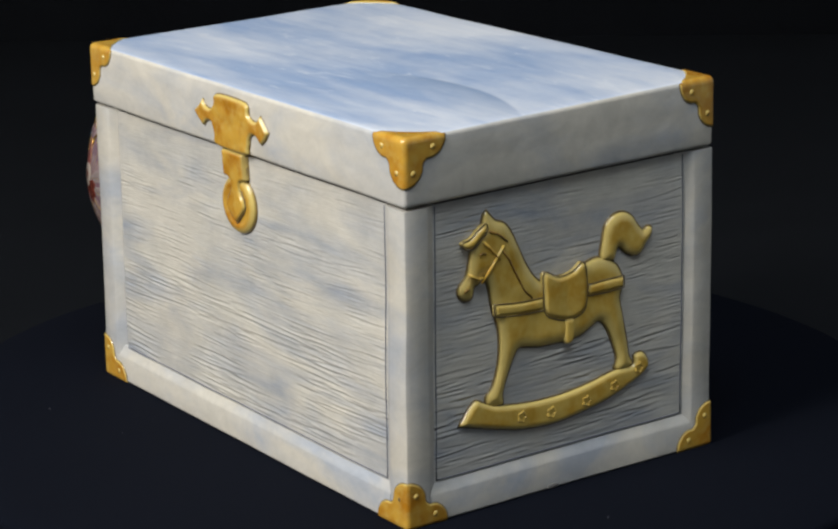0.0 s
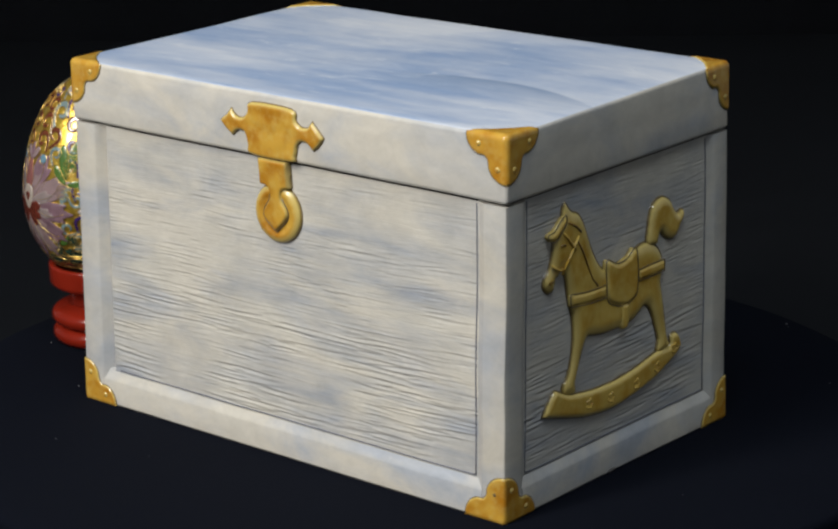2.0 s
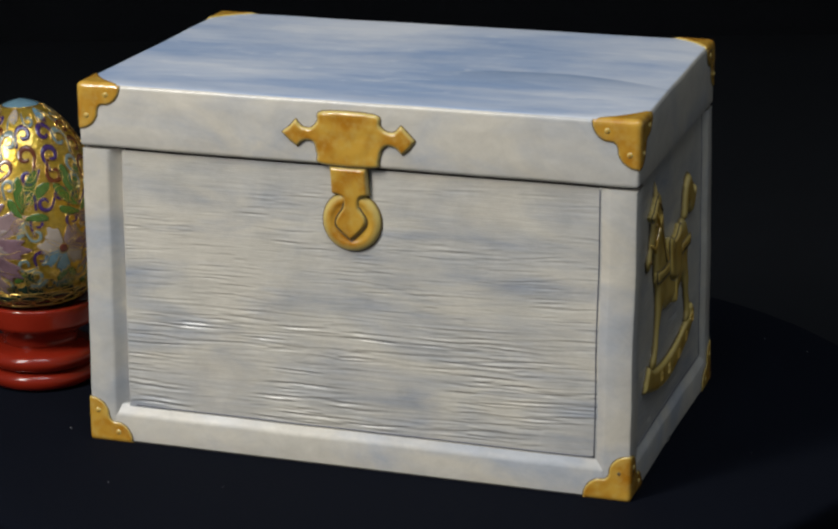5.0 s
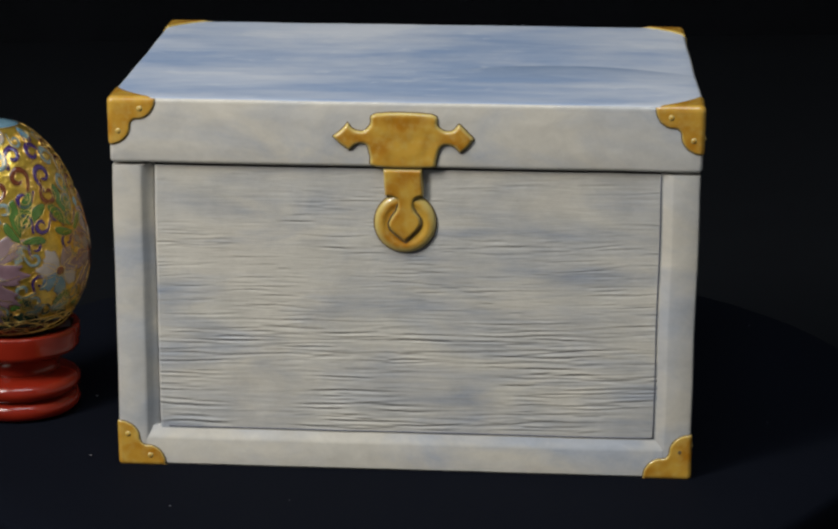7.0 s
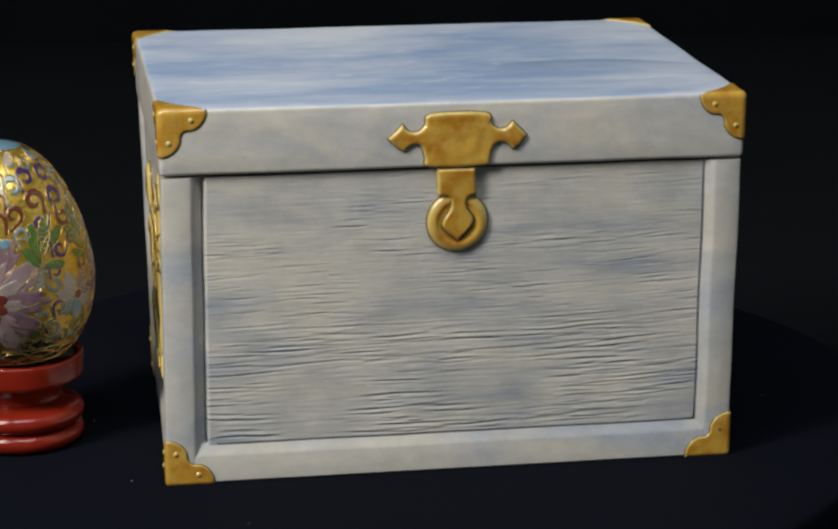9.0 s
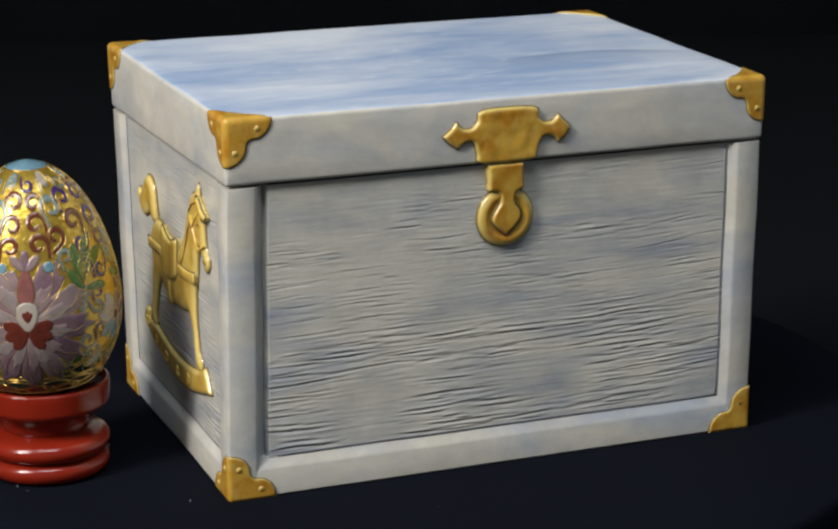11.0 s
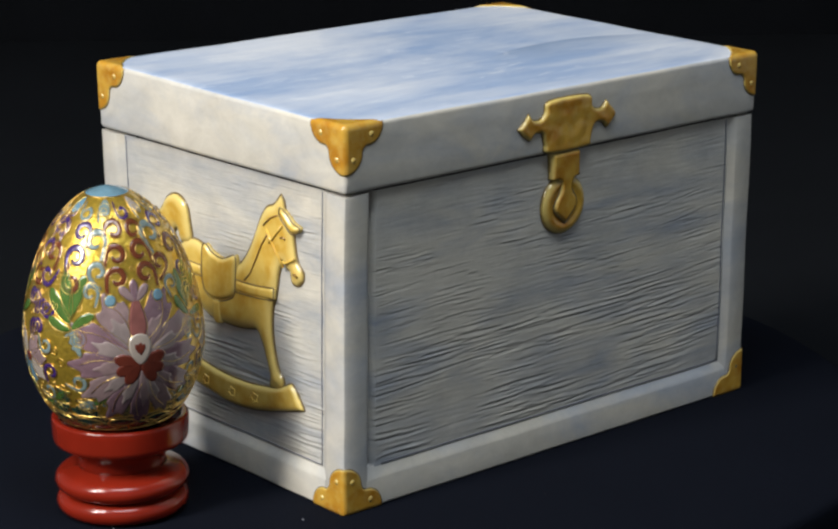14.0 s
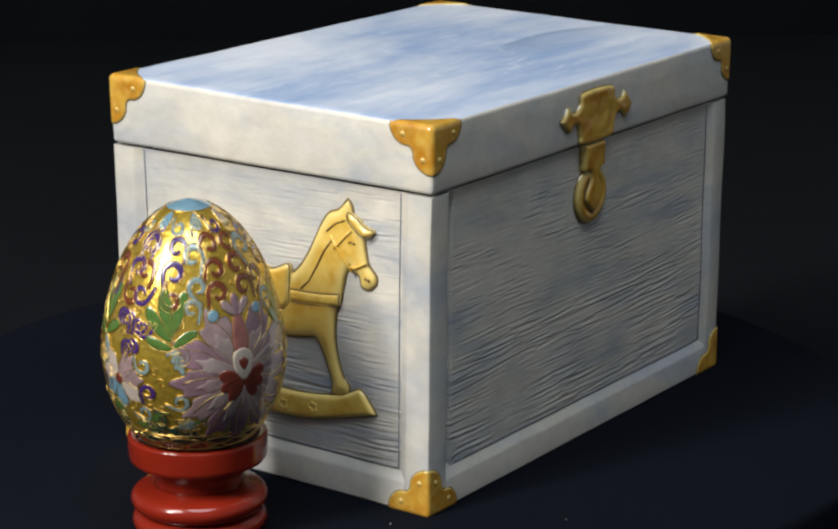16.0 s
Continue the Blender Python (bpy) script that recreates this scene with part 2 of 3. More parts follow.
def tube(path, radius, sides=6, closed=False, taper=False):
    """A round wire along 3D points."""
    bm = bmesh.new()
    pts = [Vector(p) for p in path]
    n, rings = len(pts), []
    for i, p in enumerate(pts):
        a = pts[(i - 1) % n] if closed or i else p
        b = pts[(i + 1) % n] if closed or i < n - 1 else p
        d = (b - a).normalized() if (b - a).length > 1e-9 else Vector((0, 0, 1))
        x = d.orthogonal().normalized() if not rings else (x - d * x.dot(d)).normalized()
        y = d.cross(x)
        k = radius * (1 - 0.7 * i / (n - 1)) if taper else radius
        rings.append([bm.verts.new(p + k * (math.cos(s) * x + math.sin(s) * y)) for s in (2 * math.pi * j / sides for j in range(sides))])
    for i in range(n if closed else n - 1):
        a, b = rings[i], rings[(i + 1) % n]
        for j in range(sides):
            bm.faces.new((a[j], a[(j + 1) % sides], b[(j + 1) % sides], b[j]))
    if not closed:
        bm.faces.new(rings[0][::-1])
        bm.faces.new(rings[-1])
    return bm


def join(*bms):
    out = bms[0]
    for b in bms[1:]:
        me = bpy.data.meshes.new("joined")
        b.to_mesh(me)
        b.free()
        out.from_mesh(me)
        bpy.data.meshes.remove(me)
    return out


def lathe(profile, sides=72):
    bm = bmesh.new()
    rings = []
    for r, z in profile:
        if r < 1e-6:
            rings.append([bm.verts.new((0, 0, z))])
        else:
            rings.append([bm.verts.new((r * math.cos(a), r * math.sin(a), z)) for a in (2 * math.pi * j / sides for j in range(sides))])
    for a, b in zip(rings, rings[1:]):
        for j in range(sides):
            f = [a[j % len(a)], a[(j + 1) % len(a)], b[(j + 1) % len(b)], b[j % len(b)]]
            f = list(dict.fromkeys(f))
            if len(f) > 2:
                bm.faces.new(f)
    return bm


def rounded_box(lo, hi, radius, step):
    """A box with rounded edges, cut fine enough to be worked by hand-made unevenness."""
    lo, hi = Vector(lo), Vector(hi)
    mid, half = (lo + hi) / 2, (hi - lo) / 2
    axes = []
    for h in half:
        n = max(2, int(2 * (h - radius) / step))
        rim = [radius * k for k in (0, 0.15, 0.35, 0.6)]
        axes.append([-h + e for e in rim] + list(np.linspace(-h + radius, h - radius, n)) + [h - e for e in rim[::-1]])
    bm = bmesh.new()
    for a in range(3):
        b, c = (a + 1) % 3, (a + 2) % 3
        for side in (-1, 1):
            grid = []
            for u in axes[b]:
                row = []
                for v in axes[c]:
                    p = Vector((0, 0, 0))
                    p[a], p[b], p[c] = side * half[a], u, v
                    core = Vector([max(-half[k] + radius, min(half[k] - radius, p[k])) for k in range(3)])
                    d = p - core
                    row.append(bm.verts.new(mid + core + (d.normalized() * radius if d.length > 1e-9 else d)))
                grid.append(row)
            for i in range(len(grid) - 1):
                for j in range(len(grid[0]) - 1):
                    f = (grid[i][j], grid[i + 1][j], grid[i + 1][j + 1], grid[i][j + 1])
                    bm.faces.new(f if side > 0 else f[::-1])
    bmesh.ops.remove_doubles(bm, verts=bm.verts, dist=1e-4)
    return bm


def prism(profile, place, a, b, step=3.0):
    """Sweeps a closed 2D profile from a to b; place(u, v, s) puts a point in space."""
    bm = bmesh.new()
    n = max(1, int(abs(b - a) / step))
    rings = [[bm.verts.new(place(u, v, a + (b - a) * i / n)) for u, v in profile] for i in range(n + 1)]
    k = len(profile)
    for r, s in zip(rings, rings[1:]):
        for j in range(k):
            bm.faces.new((r[j], r[(j + 1) % k], s[(j + 1) % k], s[j]))
    bm.faces.new(rings[0][::-1])
    bm.faces.new(rings[-1])
    bmesh.ops.recalc_face_normals(bm, faces=bm.faces)
    return bm


# ---- the setting ----


def drape(name, origin, u, v, nu, nv, depth, mat, label, seed):
    """A hanging or lying cloth with soft folds and a little thickness."""
    bm = bmesh.new()
    o, u, v = Vector(origin), Vector(u), Vector(v)
    n = u.cross(v).normalized()
    grid = [[bm.verts.new(o + u * (i / nu) + v * (j / nv) + n * depth * noise.noise((i * 0.35 + seed, j * 0.06, seed))) for j in range(nv + 1)] for i in range(nu + 1)]
    for i in range(nu):
        for j in range(nv):
            bm.faces.new((grid[i][j], grid[i + 1][j], grid[i + 1][j + 1], grid[i][j + 1]))
    bmesh.ops.solidify(bm, geom=bm.faces[:], thickness=0.004)
    ob = part(name, bm, mat, None)
    return tagged(ob, label, "backdrop" if name == "backdrop" else "tablecloth", "", "structure")


drape("backdrop", (-1.0, 1.05, -0.78), (2.0, 0, 0), (0, 0, 2.1), 50, 20, 0.03, DRAPE, "black cloth backdrop hanging behind the turntable", 7.0)
WALL = plain("white_wall_paint", (0.72, 0.73, 0.74), 0.85, 0, 0, 0.05, 6.0, 0.05)
FLOOR = plain("grey_floor", (0.30, 0.29, 0.28), 0.6, 0, 0, 0.2, 8.0, 0.05)


def slab(name, lo, hi, mat, label, radius=0.01, step=0.4):
    return tagged(part(name, rounded_box(lo, hi, radius, step), mat, None), label, name.split("_")[0], "", "structure")


slab("tabletop", (-0.9, -1.05, -0.80), (0.9, 1.0, -0.043), BLACK, "table draped to the floor in black cloth", 0.02, 0.1)
# unseen room shell, added to bounce the lamps' light back as soft fill
slab("floor", (-2.2, -2.6, -0.86), (2.2, 1.9, -0.80), FLOOR, "plain grey floor under the table")
slab("ceiling", (-2.2, -2.6, 1.80), (2.2, 1.9, 1.86), WALL, "plain white painted ceiling")
slab("wall_north", (-2.2, 1.9, -0.86), (2.2, 1.96, 1.86), WALL, "plain white painted wall")
slab("wall_south", (-2.2, -2.66, -0.86), (2.2, -2.6, 1.86), WALL, "plain white painted wall")
slab("wall_east", (2.2, -2.66, -0.86), (2.26, 1.96, 1.86), WALL, "plain white painted wall")
slab("wall_west", (-2.26, -2.66, -0.86), (-2.2, 1.96, 1.86), WALL, "plain white painted wall")


def make_turntable():
    ob = thing("turntable", "round turntable covered in dark navy felt, turning slowly", "turntable")
    # the felt is cut by hand: not quite round, a little wider to one side
    prof = [(0.0, 0.0), (0.2, 0.0), (0.5, 0.0), (0.75, 0.0), (0.9, 0.0), (0.985, -0.0002), (0.995, -0.0010), (1.0, -0.003), (1.002, -0.012), (0.995, -0.014), (0.98, -0.014)]
    bm = lathe(prof, 144)
    for v in bm.verts:
        a = math.atan2(v.co.y, v.co.x)
        dip = (math.degrees(a) + 80) / 25
        k = 0.180 + 0.006 * math.cos(a - radians(40)) - 0.006 * math.exp(-dip * dip) + 0.0008 * noise.noise((3 * math.cos(a), 3 * math.sin(a), 3.0))
        v.co.x, v.co.y = v.co.x * k, v.co.y * k
    bmesh.ops.recalc_face_normals(bm, faces=bm.faces)
    part("felt_cover", bm, NAVY, ob, "dark navy felt cover")
    bm = lathe([(0.0, -0.004), (0.160, -0.004), (0.162, -0.006), (0.162, -0.018), (0.160, -0.020), (0.0, -0.020)], 96)
    bmesh.ops.recalc_face_normals(bm, faces=bm.faces)
    part("platter", bm, SEAM, ob, "dark platter under the felt")
    bm = lathe([(0.0, -0.020), (0.09, -0.020), (0.10, -0.024), (0.105, -0.042), (0.0, -0.042)], 64)
    bmesh.ops.recalc_face_normals(bm, faces=bm.faces)
    part("foot", bm, SEAM, ob, "dark round foot")
    return ob


turntable = make_turntable()

# ---- the chest: a ceramic box, x along its front, y towards its back ----
HX, HY, SEAM_Z, TOP_Z = 96.3, 64.6, 104.2, 126.3   # half width, half depth, lid joint, top
LID_R = 1.5                                         # rounding of the lid's edges
DEEP = 1.7                                          # how far the panels lie behind the frame


def uneven(bm, amount=0.35):
    """Millimetres to metres, with the slight warp of a hand-cast box, which leans and grows taller towards its back."""
    for v in bm.verts:
        x, y, z = v.co
        nz = noise.noise_vector(Vector((x, y, z)) * 0.035)
        a, b = y / 100, z / 100
        x += 0.9 * a - 1.2 * b - 2.1 * a * b - 0.8 * max(0.0, -x / HX) * max(0.0, -y / HY) * (1 - b / 1.3)
        y += 1.4 * a - 0.8 * b
        z += b * (1.5 + 0.8 * a) + 1.4 * max(0.0, (z - SEAM_Z) / (TOP_Z - SEAM_Z)) * max(0.0, (y + HY) / (2 * HY)) + 0.5 * amount * nz.z * min(1, max(0, z / 8))
        v.co = Vector((x + amount * nz.x, y + amount * nz.y, z)) * MM
    return bm


chest = thing("toy_chest_box", "cream and blue glazed ceramic toy chest box with amber latch", "box")


def box_part(name, bm, mat, label="", parent=None, crisp=None):
    return part(name, uneven(bm), mat, parent or chest, label, crisp)


# the hollow core that closes the joint and the underside
box_part("core", rounded_box((-HX + 6, -HY + 6, 1.0), (HX - 6, HY - 6, TOP_Z - 8), 2, 30), SEAM, "unglazed inner wall in the lid joint")

POST = [(0.0, 1.3), (0.4, 0.4), (1.3, 0.0), (8.4, 0.0), (9.1, 0.15), (9.6, 0.5), (12.6, DEEP + 0.4), (12.6, 6.0), (6.0, 6.0), (6.0, 12.6), (DEEP + 0.4, 12.6), (0.5, 9.6), (0.15, 9.1), (0.0, 8.4)]
for sx in (-1, 1):
    for sy in (-1, 1):
        # the post left of the front has a wider, deeper chamfer, with a groove before the panel
        outline = [(8.9, 0.0), (9.6, 0.15), (10.1, 0.5), (13.3, DEEP + 2.4), (13.3, 6.0)] if sx < 0 and sy < 0 else POST[3:8]
        bm = prism(POST[:3] + outline + POST[8:], lambda u, v, s: (sx * (HX - u), sy * (HY - v), s), 0.0, SEAM_Z - 0.4)
        box_part("corner_post", bm, CERAMIC, crisp=32)

RAIL = [(0.6, 0.0), (0.0, 0.7), (0.0, 9.0), (0.25, 9.8), (0.65, 10.6), (1.2, 11.8), (DEEP + 0.2, 13.3), (8.0, 13.3), (8.0, 0.0)]
for s in (-1, 1):
    box_part("bottom_rail", prism(RAIL, lambda u, v, a: (a, s * (HY - 0.1 - u), v), -HX + 9.3, HX - 9.3), CERAMIC, crisp=32)
    box_part("bottom_rail", prism(RAIL, lambda u, v, a: (s * (HX - 0.1 - u), a, v), -HY + 9.5, HY - 9.5), CERAMIC, crisp=32)


def grain_panel(half, seed, place, fine, groove=0.0):
    """A panel scored with short, slightly wavy wood-grain cuts, denser towards its foot."""
    rng = np.random.default_rng(seed)
    du, dv = (0.8, 0.3) if fine else (3.0, 3.0)
    us = np.linspace(groove - half, half, int(2 * half / du))
    vs = np.linspace(8.0, SEAM_Z - 0.4, int((SEAM_Z - 8.2) / dv))
    h = np.zeros((len(us), len(vs)))
    if fine:
        for k in range(int(half * 13.0)):
            cu = rng.uniform(-half, half)
            cv = 14 + (SEAM_Z - 16) * (rng.beta(1.0, 1.5) if rng.random() < 0.75 else rng.random())
            ln = rng.uniform(2.0, 9.0) * (1.0 if cv > 55 else rng.choice((1.0, 1.6, 3.0) if half > 70 else (1.0, 1.0, 1.4)))
            wd = rng.uniform(0.24, 0.40) * (1.2 if cv < 50 else 0.9)
            dp = 0.03 + 0.175 * rng.random() ** 1.8 * (1.15 if cv < 50 else 0.85)
            tilt, wave, ph = rng.normal(0.01, 0.016) + 0.05 * max(0.0, cu / half) ** 2, rng.uniform(0, 0.45), rng.uniform(0, 6.28)
            i = np.abs(us - cu) < ln
            line = cv + tilt * (us[i] - cu) + wave * np.sin((us[i] - cu) * 0.16 + ph)
            fade = np.clip(1 - ((us[i] - cu) / ln) ** 2, 0, 1) ** 0.6
            d = (vs[None, :] - line[:, None]) / wd
            h[i] -= dp * fade[:, None] * (np.exp(-d * d) - 0.65 * np.exp(-(d - 1.7) ** 2))
        patch = np.array([[noise.noise((u * 0.03 + seed, v * 0.05, 2.0)) for v in vs[::6]] for u in us[::6]])
        patch = np.repeat(np.repeat(patch, 6, 0), 6, 1)[:len(us), :len(vs)]
        for _ in range(6):
            patch[1:-1] = (patch[:-2] + patch[1:-1] + patch[2:]) / 3
            patch[:, 1:-1] = (patch[:, :-2] + patch[:, 1:-1] + patch[:, 2:]) / 3
        h = np.clip(h * np.clip(0.85 + 1.5 * patch, 0.15, 1.05), -1.0, 0.45)
    stain = np.maximum(0, -h)
    if groove:
        h[0] -= 2.6
    verts = [place(u, v, h[i, j]) for i, u in enumerate(us) for j, v in enumerate(vs)]
    n = len(vs)
    faces = [(i * n + j, (i + 1) * n + j, (i + 1) * n + j + 1, i * n + j + 1) for i in range(len(us) - 1) for j in range(n - 1)]
    me = bpy.data.meshes.new("panel")
    me.from_pydata(verts, [], faces)
    cut = me.attributes.new("cut", "FLOAT", "POINT")
    cut.data.foreach_set("value", stain.ravel())
    bm = bmesh.new()
    bm.from_mesh(me)
    bpy.data.meshes.remove(me)
    return bm


PY, PX = HY - DEEP, HX - DEEP


def stain_line(points):
    bm = tube(points, 0.26, 5)
    bmesh.ops.recalc_face_normals(bm, faces=bm.faces)
    box_part("panel_joint", bm, SLATE, "thin dark line of stain round the panel")


box_part("front_panel", grain_panel(HX - 11, 5, lambda u, v, h: (u, -PY - h, v), True, 2.4), PANEL, "cream and grey-blue panel scored like wood grain")
box_part("side_panel", grain_panel(HY - 11, 6, lambda u, v, h: (PX + h, u, v), True), PANEL, "grey-blue panel scored like wood grain")
box_part("side_panel", grain_panel(HY - 11, 7, lambda u, v, h: (-PX - h, -u, v), True), PANEL, "grey-blue panel scored like wood grain")
box_part("back_panel", grain_panel(HX - 11, 8, lambda u, v, h: (-u, PY + h, v), False), PANEL)

box_part("lid", rounded_box((-HX - 0.5, -HY - 0.4, SEAM_Z + 0.45), (HX + 0.5, HY - 0.6, TOP_Z), LID_R, 4.0), LID, "cream lid with a blue-brushed top")



def contour(line, place, parent, radius=0.24, h=0.02):
    """The thin dark line of stain where a raised piece meets the glaze."""
    bm = tube([place(u, v, h) for u, v in line], radius, 5, True)
    bmesh.ops.recalc_face_normals(bm, faces=bm.faces)
    return box_part("contour_line", bm, STAIN, "", parent)


for sy in (-1,):
    a, z1 = HX - 12.7, SEAM_Z - 1.0
    stain_line([(x, sy * (PY + 0.02), z) for x, z in [(-a + 2 * a * k / 40, 13.4) for k in range(1, 41)] + [(a, 13.4 + k * (z1 - 13.4) / 20) for k in range(21)]])
for sx in (-1, 1):
    a, z1 = HY - 12.7, SEAM_Z - 1.0
    stain_line([(sx * (PX + 0.02), y, z) for y, z in [(-a, z1 - k * (z1 - 13.4) / 20) for k in range(21)] + [(-a + 2 * a * k / 30, 13.4) for k in range(31)] + [(a, 13.4 + k * (z1 - 13.4) / 20) for k in range(21)]])

# ---- amber corner brackets ----
LOBES = [(-0.8, -0.8), (15.6, -0.8), (15.7, 0.8), (15.2, 3.0), (13.6, 5.4), (11.2, 6.8), (9.0, 7.0), (7.9, 7.6), (7.2, 8.8), (6.9, 11.0), (5.4, 13.4), (3.0, 15.0), (0.8, 15.5), (-0.8, 15.4)]
CURVE = [(-0.8, -0.8), (15.6, -0.8), (14.6, 0.6), (12.0, 2.6), (9.2, 4.6), (6.8, 6.9), (4.5, 9.4), (2.5, 12.2), (0.6, 14.6), (-0.8, 15.5)]


def bracket(sx, sy, upper):
    ox, oy = (HX + 0.5, HY + 0.4 if sy < 0 else HY - 0.6) if upper else (HX, HY)
    z0, dz = (TOP_Z, -1) if upper else (0.0, 1)
    corner = lambda p: p[0] < 0.12 or p[1] < 0.12
    rad = LID_R if upper else 1.0

    def wrap(x, y, z, h):
        """Lays a point of a flat face on the rounded corner, h proud of it. x, y, z count from the corner inwards."""
        core = [max(rad, c) for c in (x, y, z)]
        d = Vector((x, y, z)) - Vector(core)
        p = Vector(core) + d.normalized() * (rad + h)
        return (sx * (ox - p.x), sy * (oy - p.y), z0 + dz * p.z)

    on_front = lambda u, v, h: wrap(u, 0.0, v, h)
    on_side = lambda u, v, h: wrap(0.0, u, v, h)
    on_top = lambda u, v, h: wrap(u, v, 0.0, h)
    line = np.maximum(smooth_loop(LOBES, 4, (0, 1, 13)), 0.0)
    bms = [relief(line, 0.5, 0.7, on_front, 0.45, 0.3, corner), relief(line, 0.5, 0.7, on_side, 0.45, 0.3, corner)]
    if upper:
        bms.append(relief(np.maximum(smooth_loop(CURVE, 4, (0, 1, 9)), 0.0), 0.5, 0.7, on_top, 0.45, 0.3, corner))
    bm = join(*bms)
    bmesh.ops.recalc_face_normals(bm, faces=bm.faces)
    ob = box_part("corner_bracket", bm, AMBER, "amber-glazed scalloped corner bracket")
    for place in (on_front, on_side):
        rim = [p for p in line if p[0] > 0.2 and p[1] > 0.2]
        bm = tube([place(u, v, 0.0) for u, v in rim], 0.22, 5)
        bmesh.ops.recalc_face_normals(bm, faces=bm.faces)
        box_part("contour_line", bm, STAIN, "", ob)
        worn = not upper and sx > 0 and sy < 0 and place is on_front
        for u, v in ((3.6, 9.4),) if worn else ((10.6, 3.4), (3.2, 10.8)):
            ring = [(1.15 * math.cos(a), 1.15 * math.sin(a)) for a in (2 * math.pi * k / 14 for k in range(14))]
            rb = relief([(u + a, v + b) for a, b in ring], 0.62 if worn else 0.95, 1.1, place, 0.3, -0.3)
            bmesh.ops.recalc_face_normals(rb, faces=rb.faces)
            box_part("rivet", rb, STAIN if worn else AMBER, "", ob)


for sx in (-1, 1):
    for sy in (-1, 1):
        for upper in (True, False):
            bracket(sx, sy, upper)

# a small chip in the lower edge of one side
chip = bmesh.new()
bmesh.ops.create_icosphere(chip, subdivisions=3, radius=1.0)
for v in chip.verts:
    k = 1 + 0.35 * noise.noise(v.co * 1.7)
    v.co = Vector((HX - 0.25 + 0.5 * v.co.x * k, -5.5 + 2.6 * v.co.y * k, 0.9 + 0.9 * v.co.z * k))
box_part("chip", chip, CHIP, "small bare chip in the glaze")

# ---- the latch on the front ----
PLATE = [(-8.1, 122.7), (10.0, 122.7), (12.0, 118.9), (14.3, 117.3), (16.9, 117.5), (18.9, 119.7), (21.7, 117.0), (23.9, 114.7), (21.8, 111.8), (19.3, 109.9), (17.1, 112.0), (14.3, 112.4), (12.5, 110.8), (11.6, 107.2), (9.7, 104.9), (-8.3, 104.9), (-10.2, 108.3), (-11.4, 112.0), (-14.6, 112.2), (-16.8, 110.2), (-19.7, 112.2), (-22.4, 114.9), (-19.5, 117.2), (-17.5, 119.6), (-15.4, 117.3), (-12.4, 116.9), (-10.2, 119.0)]
TONGUE = [(-7.0, 104.6), (6.2, 104.6), (6.8, 95.2), (4.0, 94.3), (3.6, 91.0), (5.6, 87.8), (5.3, 84.6), (0.5, 79.5), (-4.7, 84.2), (-4.6, 87.5), (-2.4, 91.0), (-2.6, 94.3), (-6.4, 95.2)]
on_lid = lambda u, v, h: (u - 0.9, -HY - 0.4 - h, v)
on_panel = lambda u, v, h: (u, -PY - h, v)
plate_bm = relief(smooth_loop(PLATE, 4, (5, 7, 9, 19, 21, 23)), 1.4, 1.4, on_lid, 0.45, 0.3, extra=lambda u, v: 0.18 * noise.noise((u * 0.25, v * 0.25, 4)))
bmesh.ops.recalc_face_normals(plate_bm, faces=plate_bm.faces)
latch = box_part("latch_plate", plate_bm, AMBER, "amber-glazed latch plate with pointed side tabs")
contour(smooth_loop(PLATE, 4, (5, 7, 9, 19, 21, 23)), on_lid, latch)
tongue_bm = relief(smooth_loop(TONGUE, 4, (0, 1, 2, 7, 12)), 2.7, 1.2, on_panel, 0.45, 0.3, extra=lambda u, v: 0.5 * min(1.0, max(0.0, (v - 92.0) / 12.0)))
bmesh.ops.recalc_face_normals(tongue_bm, faces=tongue_bm.faces)
hasp = box_part("hasp", tongue_bm, AMBER, "amber-glazed hasp with a spade-shaped tip")
ring_out = [(0.45 + 10.3 * math.cos(a), 86.0 + 10.3 * math.sin(a)) for a in (2 * math.pi * k / 48 for k in range(48))]
ring_bm = relief(ring_out, 2.0, 3.0, on_panel, 0.45, 0.3, extra=lambda u, v: -0.5 * max(0.0, min(1.0, (7.4 - math.hypot(u - 0.45, v - 86)) / 1.2)))
bmesh.ops.recalc_face_normals(ring_bm, faces=ring_bm.faces)
hasp_ring = box_part("hasp_ring", ring_bm, AMBER, "round amber-glazed ring behind the hasp")
contour(ring_out, on_panel, hasp_ring)
contour(smooth_loop(TONGUE, 4, (0, 1, 2, 7, 12))[16:-8], lambda u, v, h: on_panel(u, v, 1.7), hasp, 0.26)

# ---- the two rocking-horse reliefs, as (along the side from front to back, height) ----
NECK = [(-31.9, 98.8), (-28.4, 95.0), (-24.7, 93.4), (-21.8, 89.9), (-18.9, 84.2), (-15.8, 78.4), (-12.1, 73.3), (-8.9, 71.2)]
BACK = [(-2.7, 70.9), (3.0, 72.0), (8.0, 73.6), (12.1, 74.8), (16.3, 74.7), (20.3, 72.9), (23.5, 70.0), (25.2, 66.0), (24.9, 62.4), (24.0, 59.4)]
HIND = [(25.2, 53.1), (27.1, 44.3), (28.0, 38.9), (29.5, 35.5), (25.0, 34.0), (21.4, 35.3), (22.2, 39.2), (19.9, 45.6), (17.4, 50.8), (14.3, 53.2)]
BELLY = [(10.4, 51.5), (4.7, 49.4), (-9.0, 49.3), (-15.8, 50.4), (-19.1, 50.6), (-21.3, 47.1), (-23.5, 42.1), (-25.2, 37.0)]
FORE = [(-25.3, 33.0), (-31.5, 34.0), (-32.4, 37.2), (-30.0, 39.8), (-27.9, 45.7), (-26.9, 52.7), (-27.4, 59.9), (-29.2, 64.7), (-30.3, 69.3)]
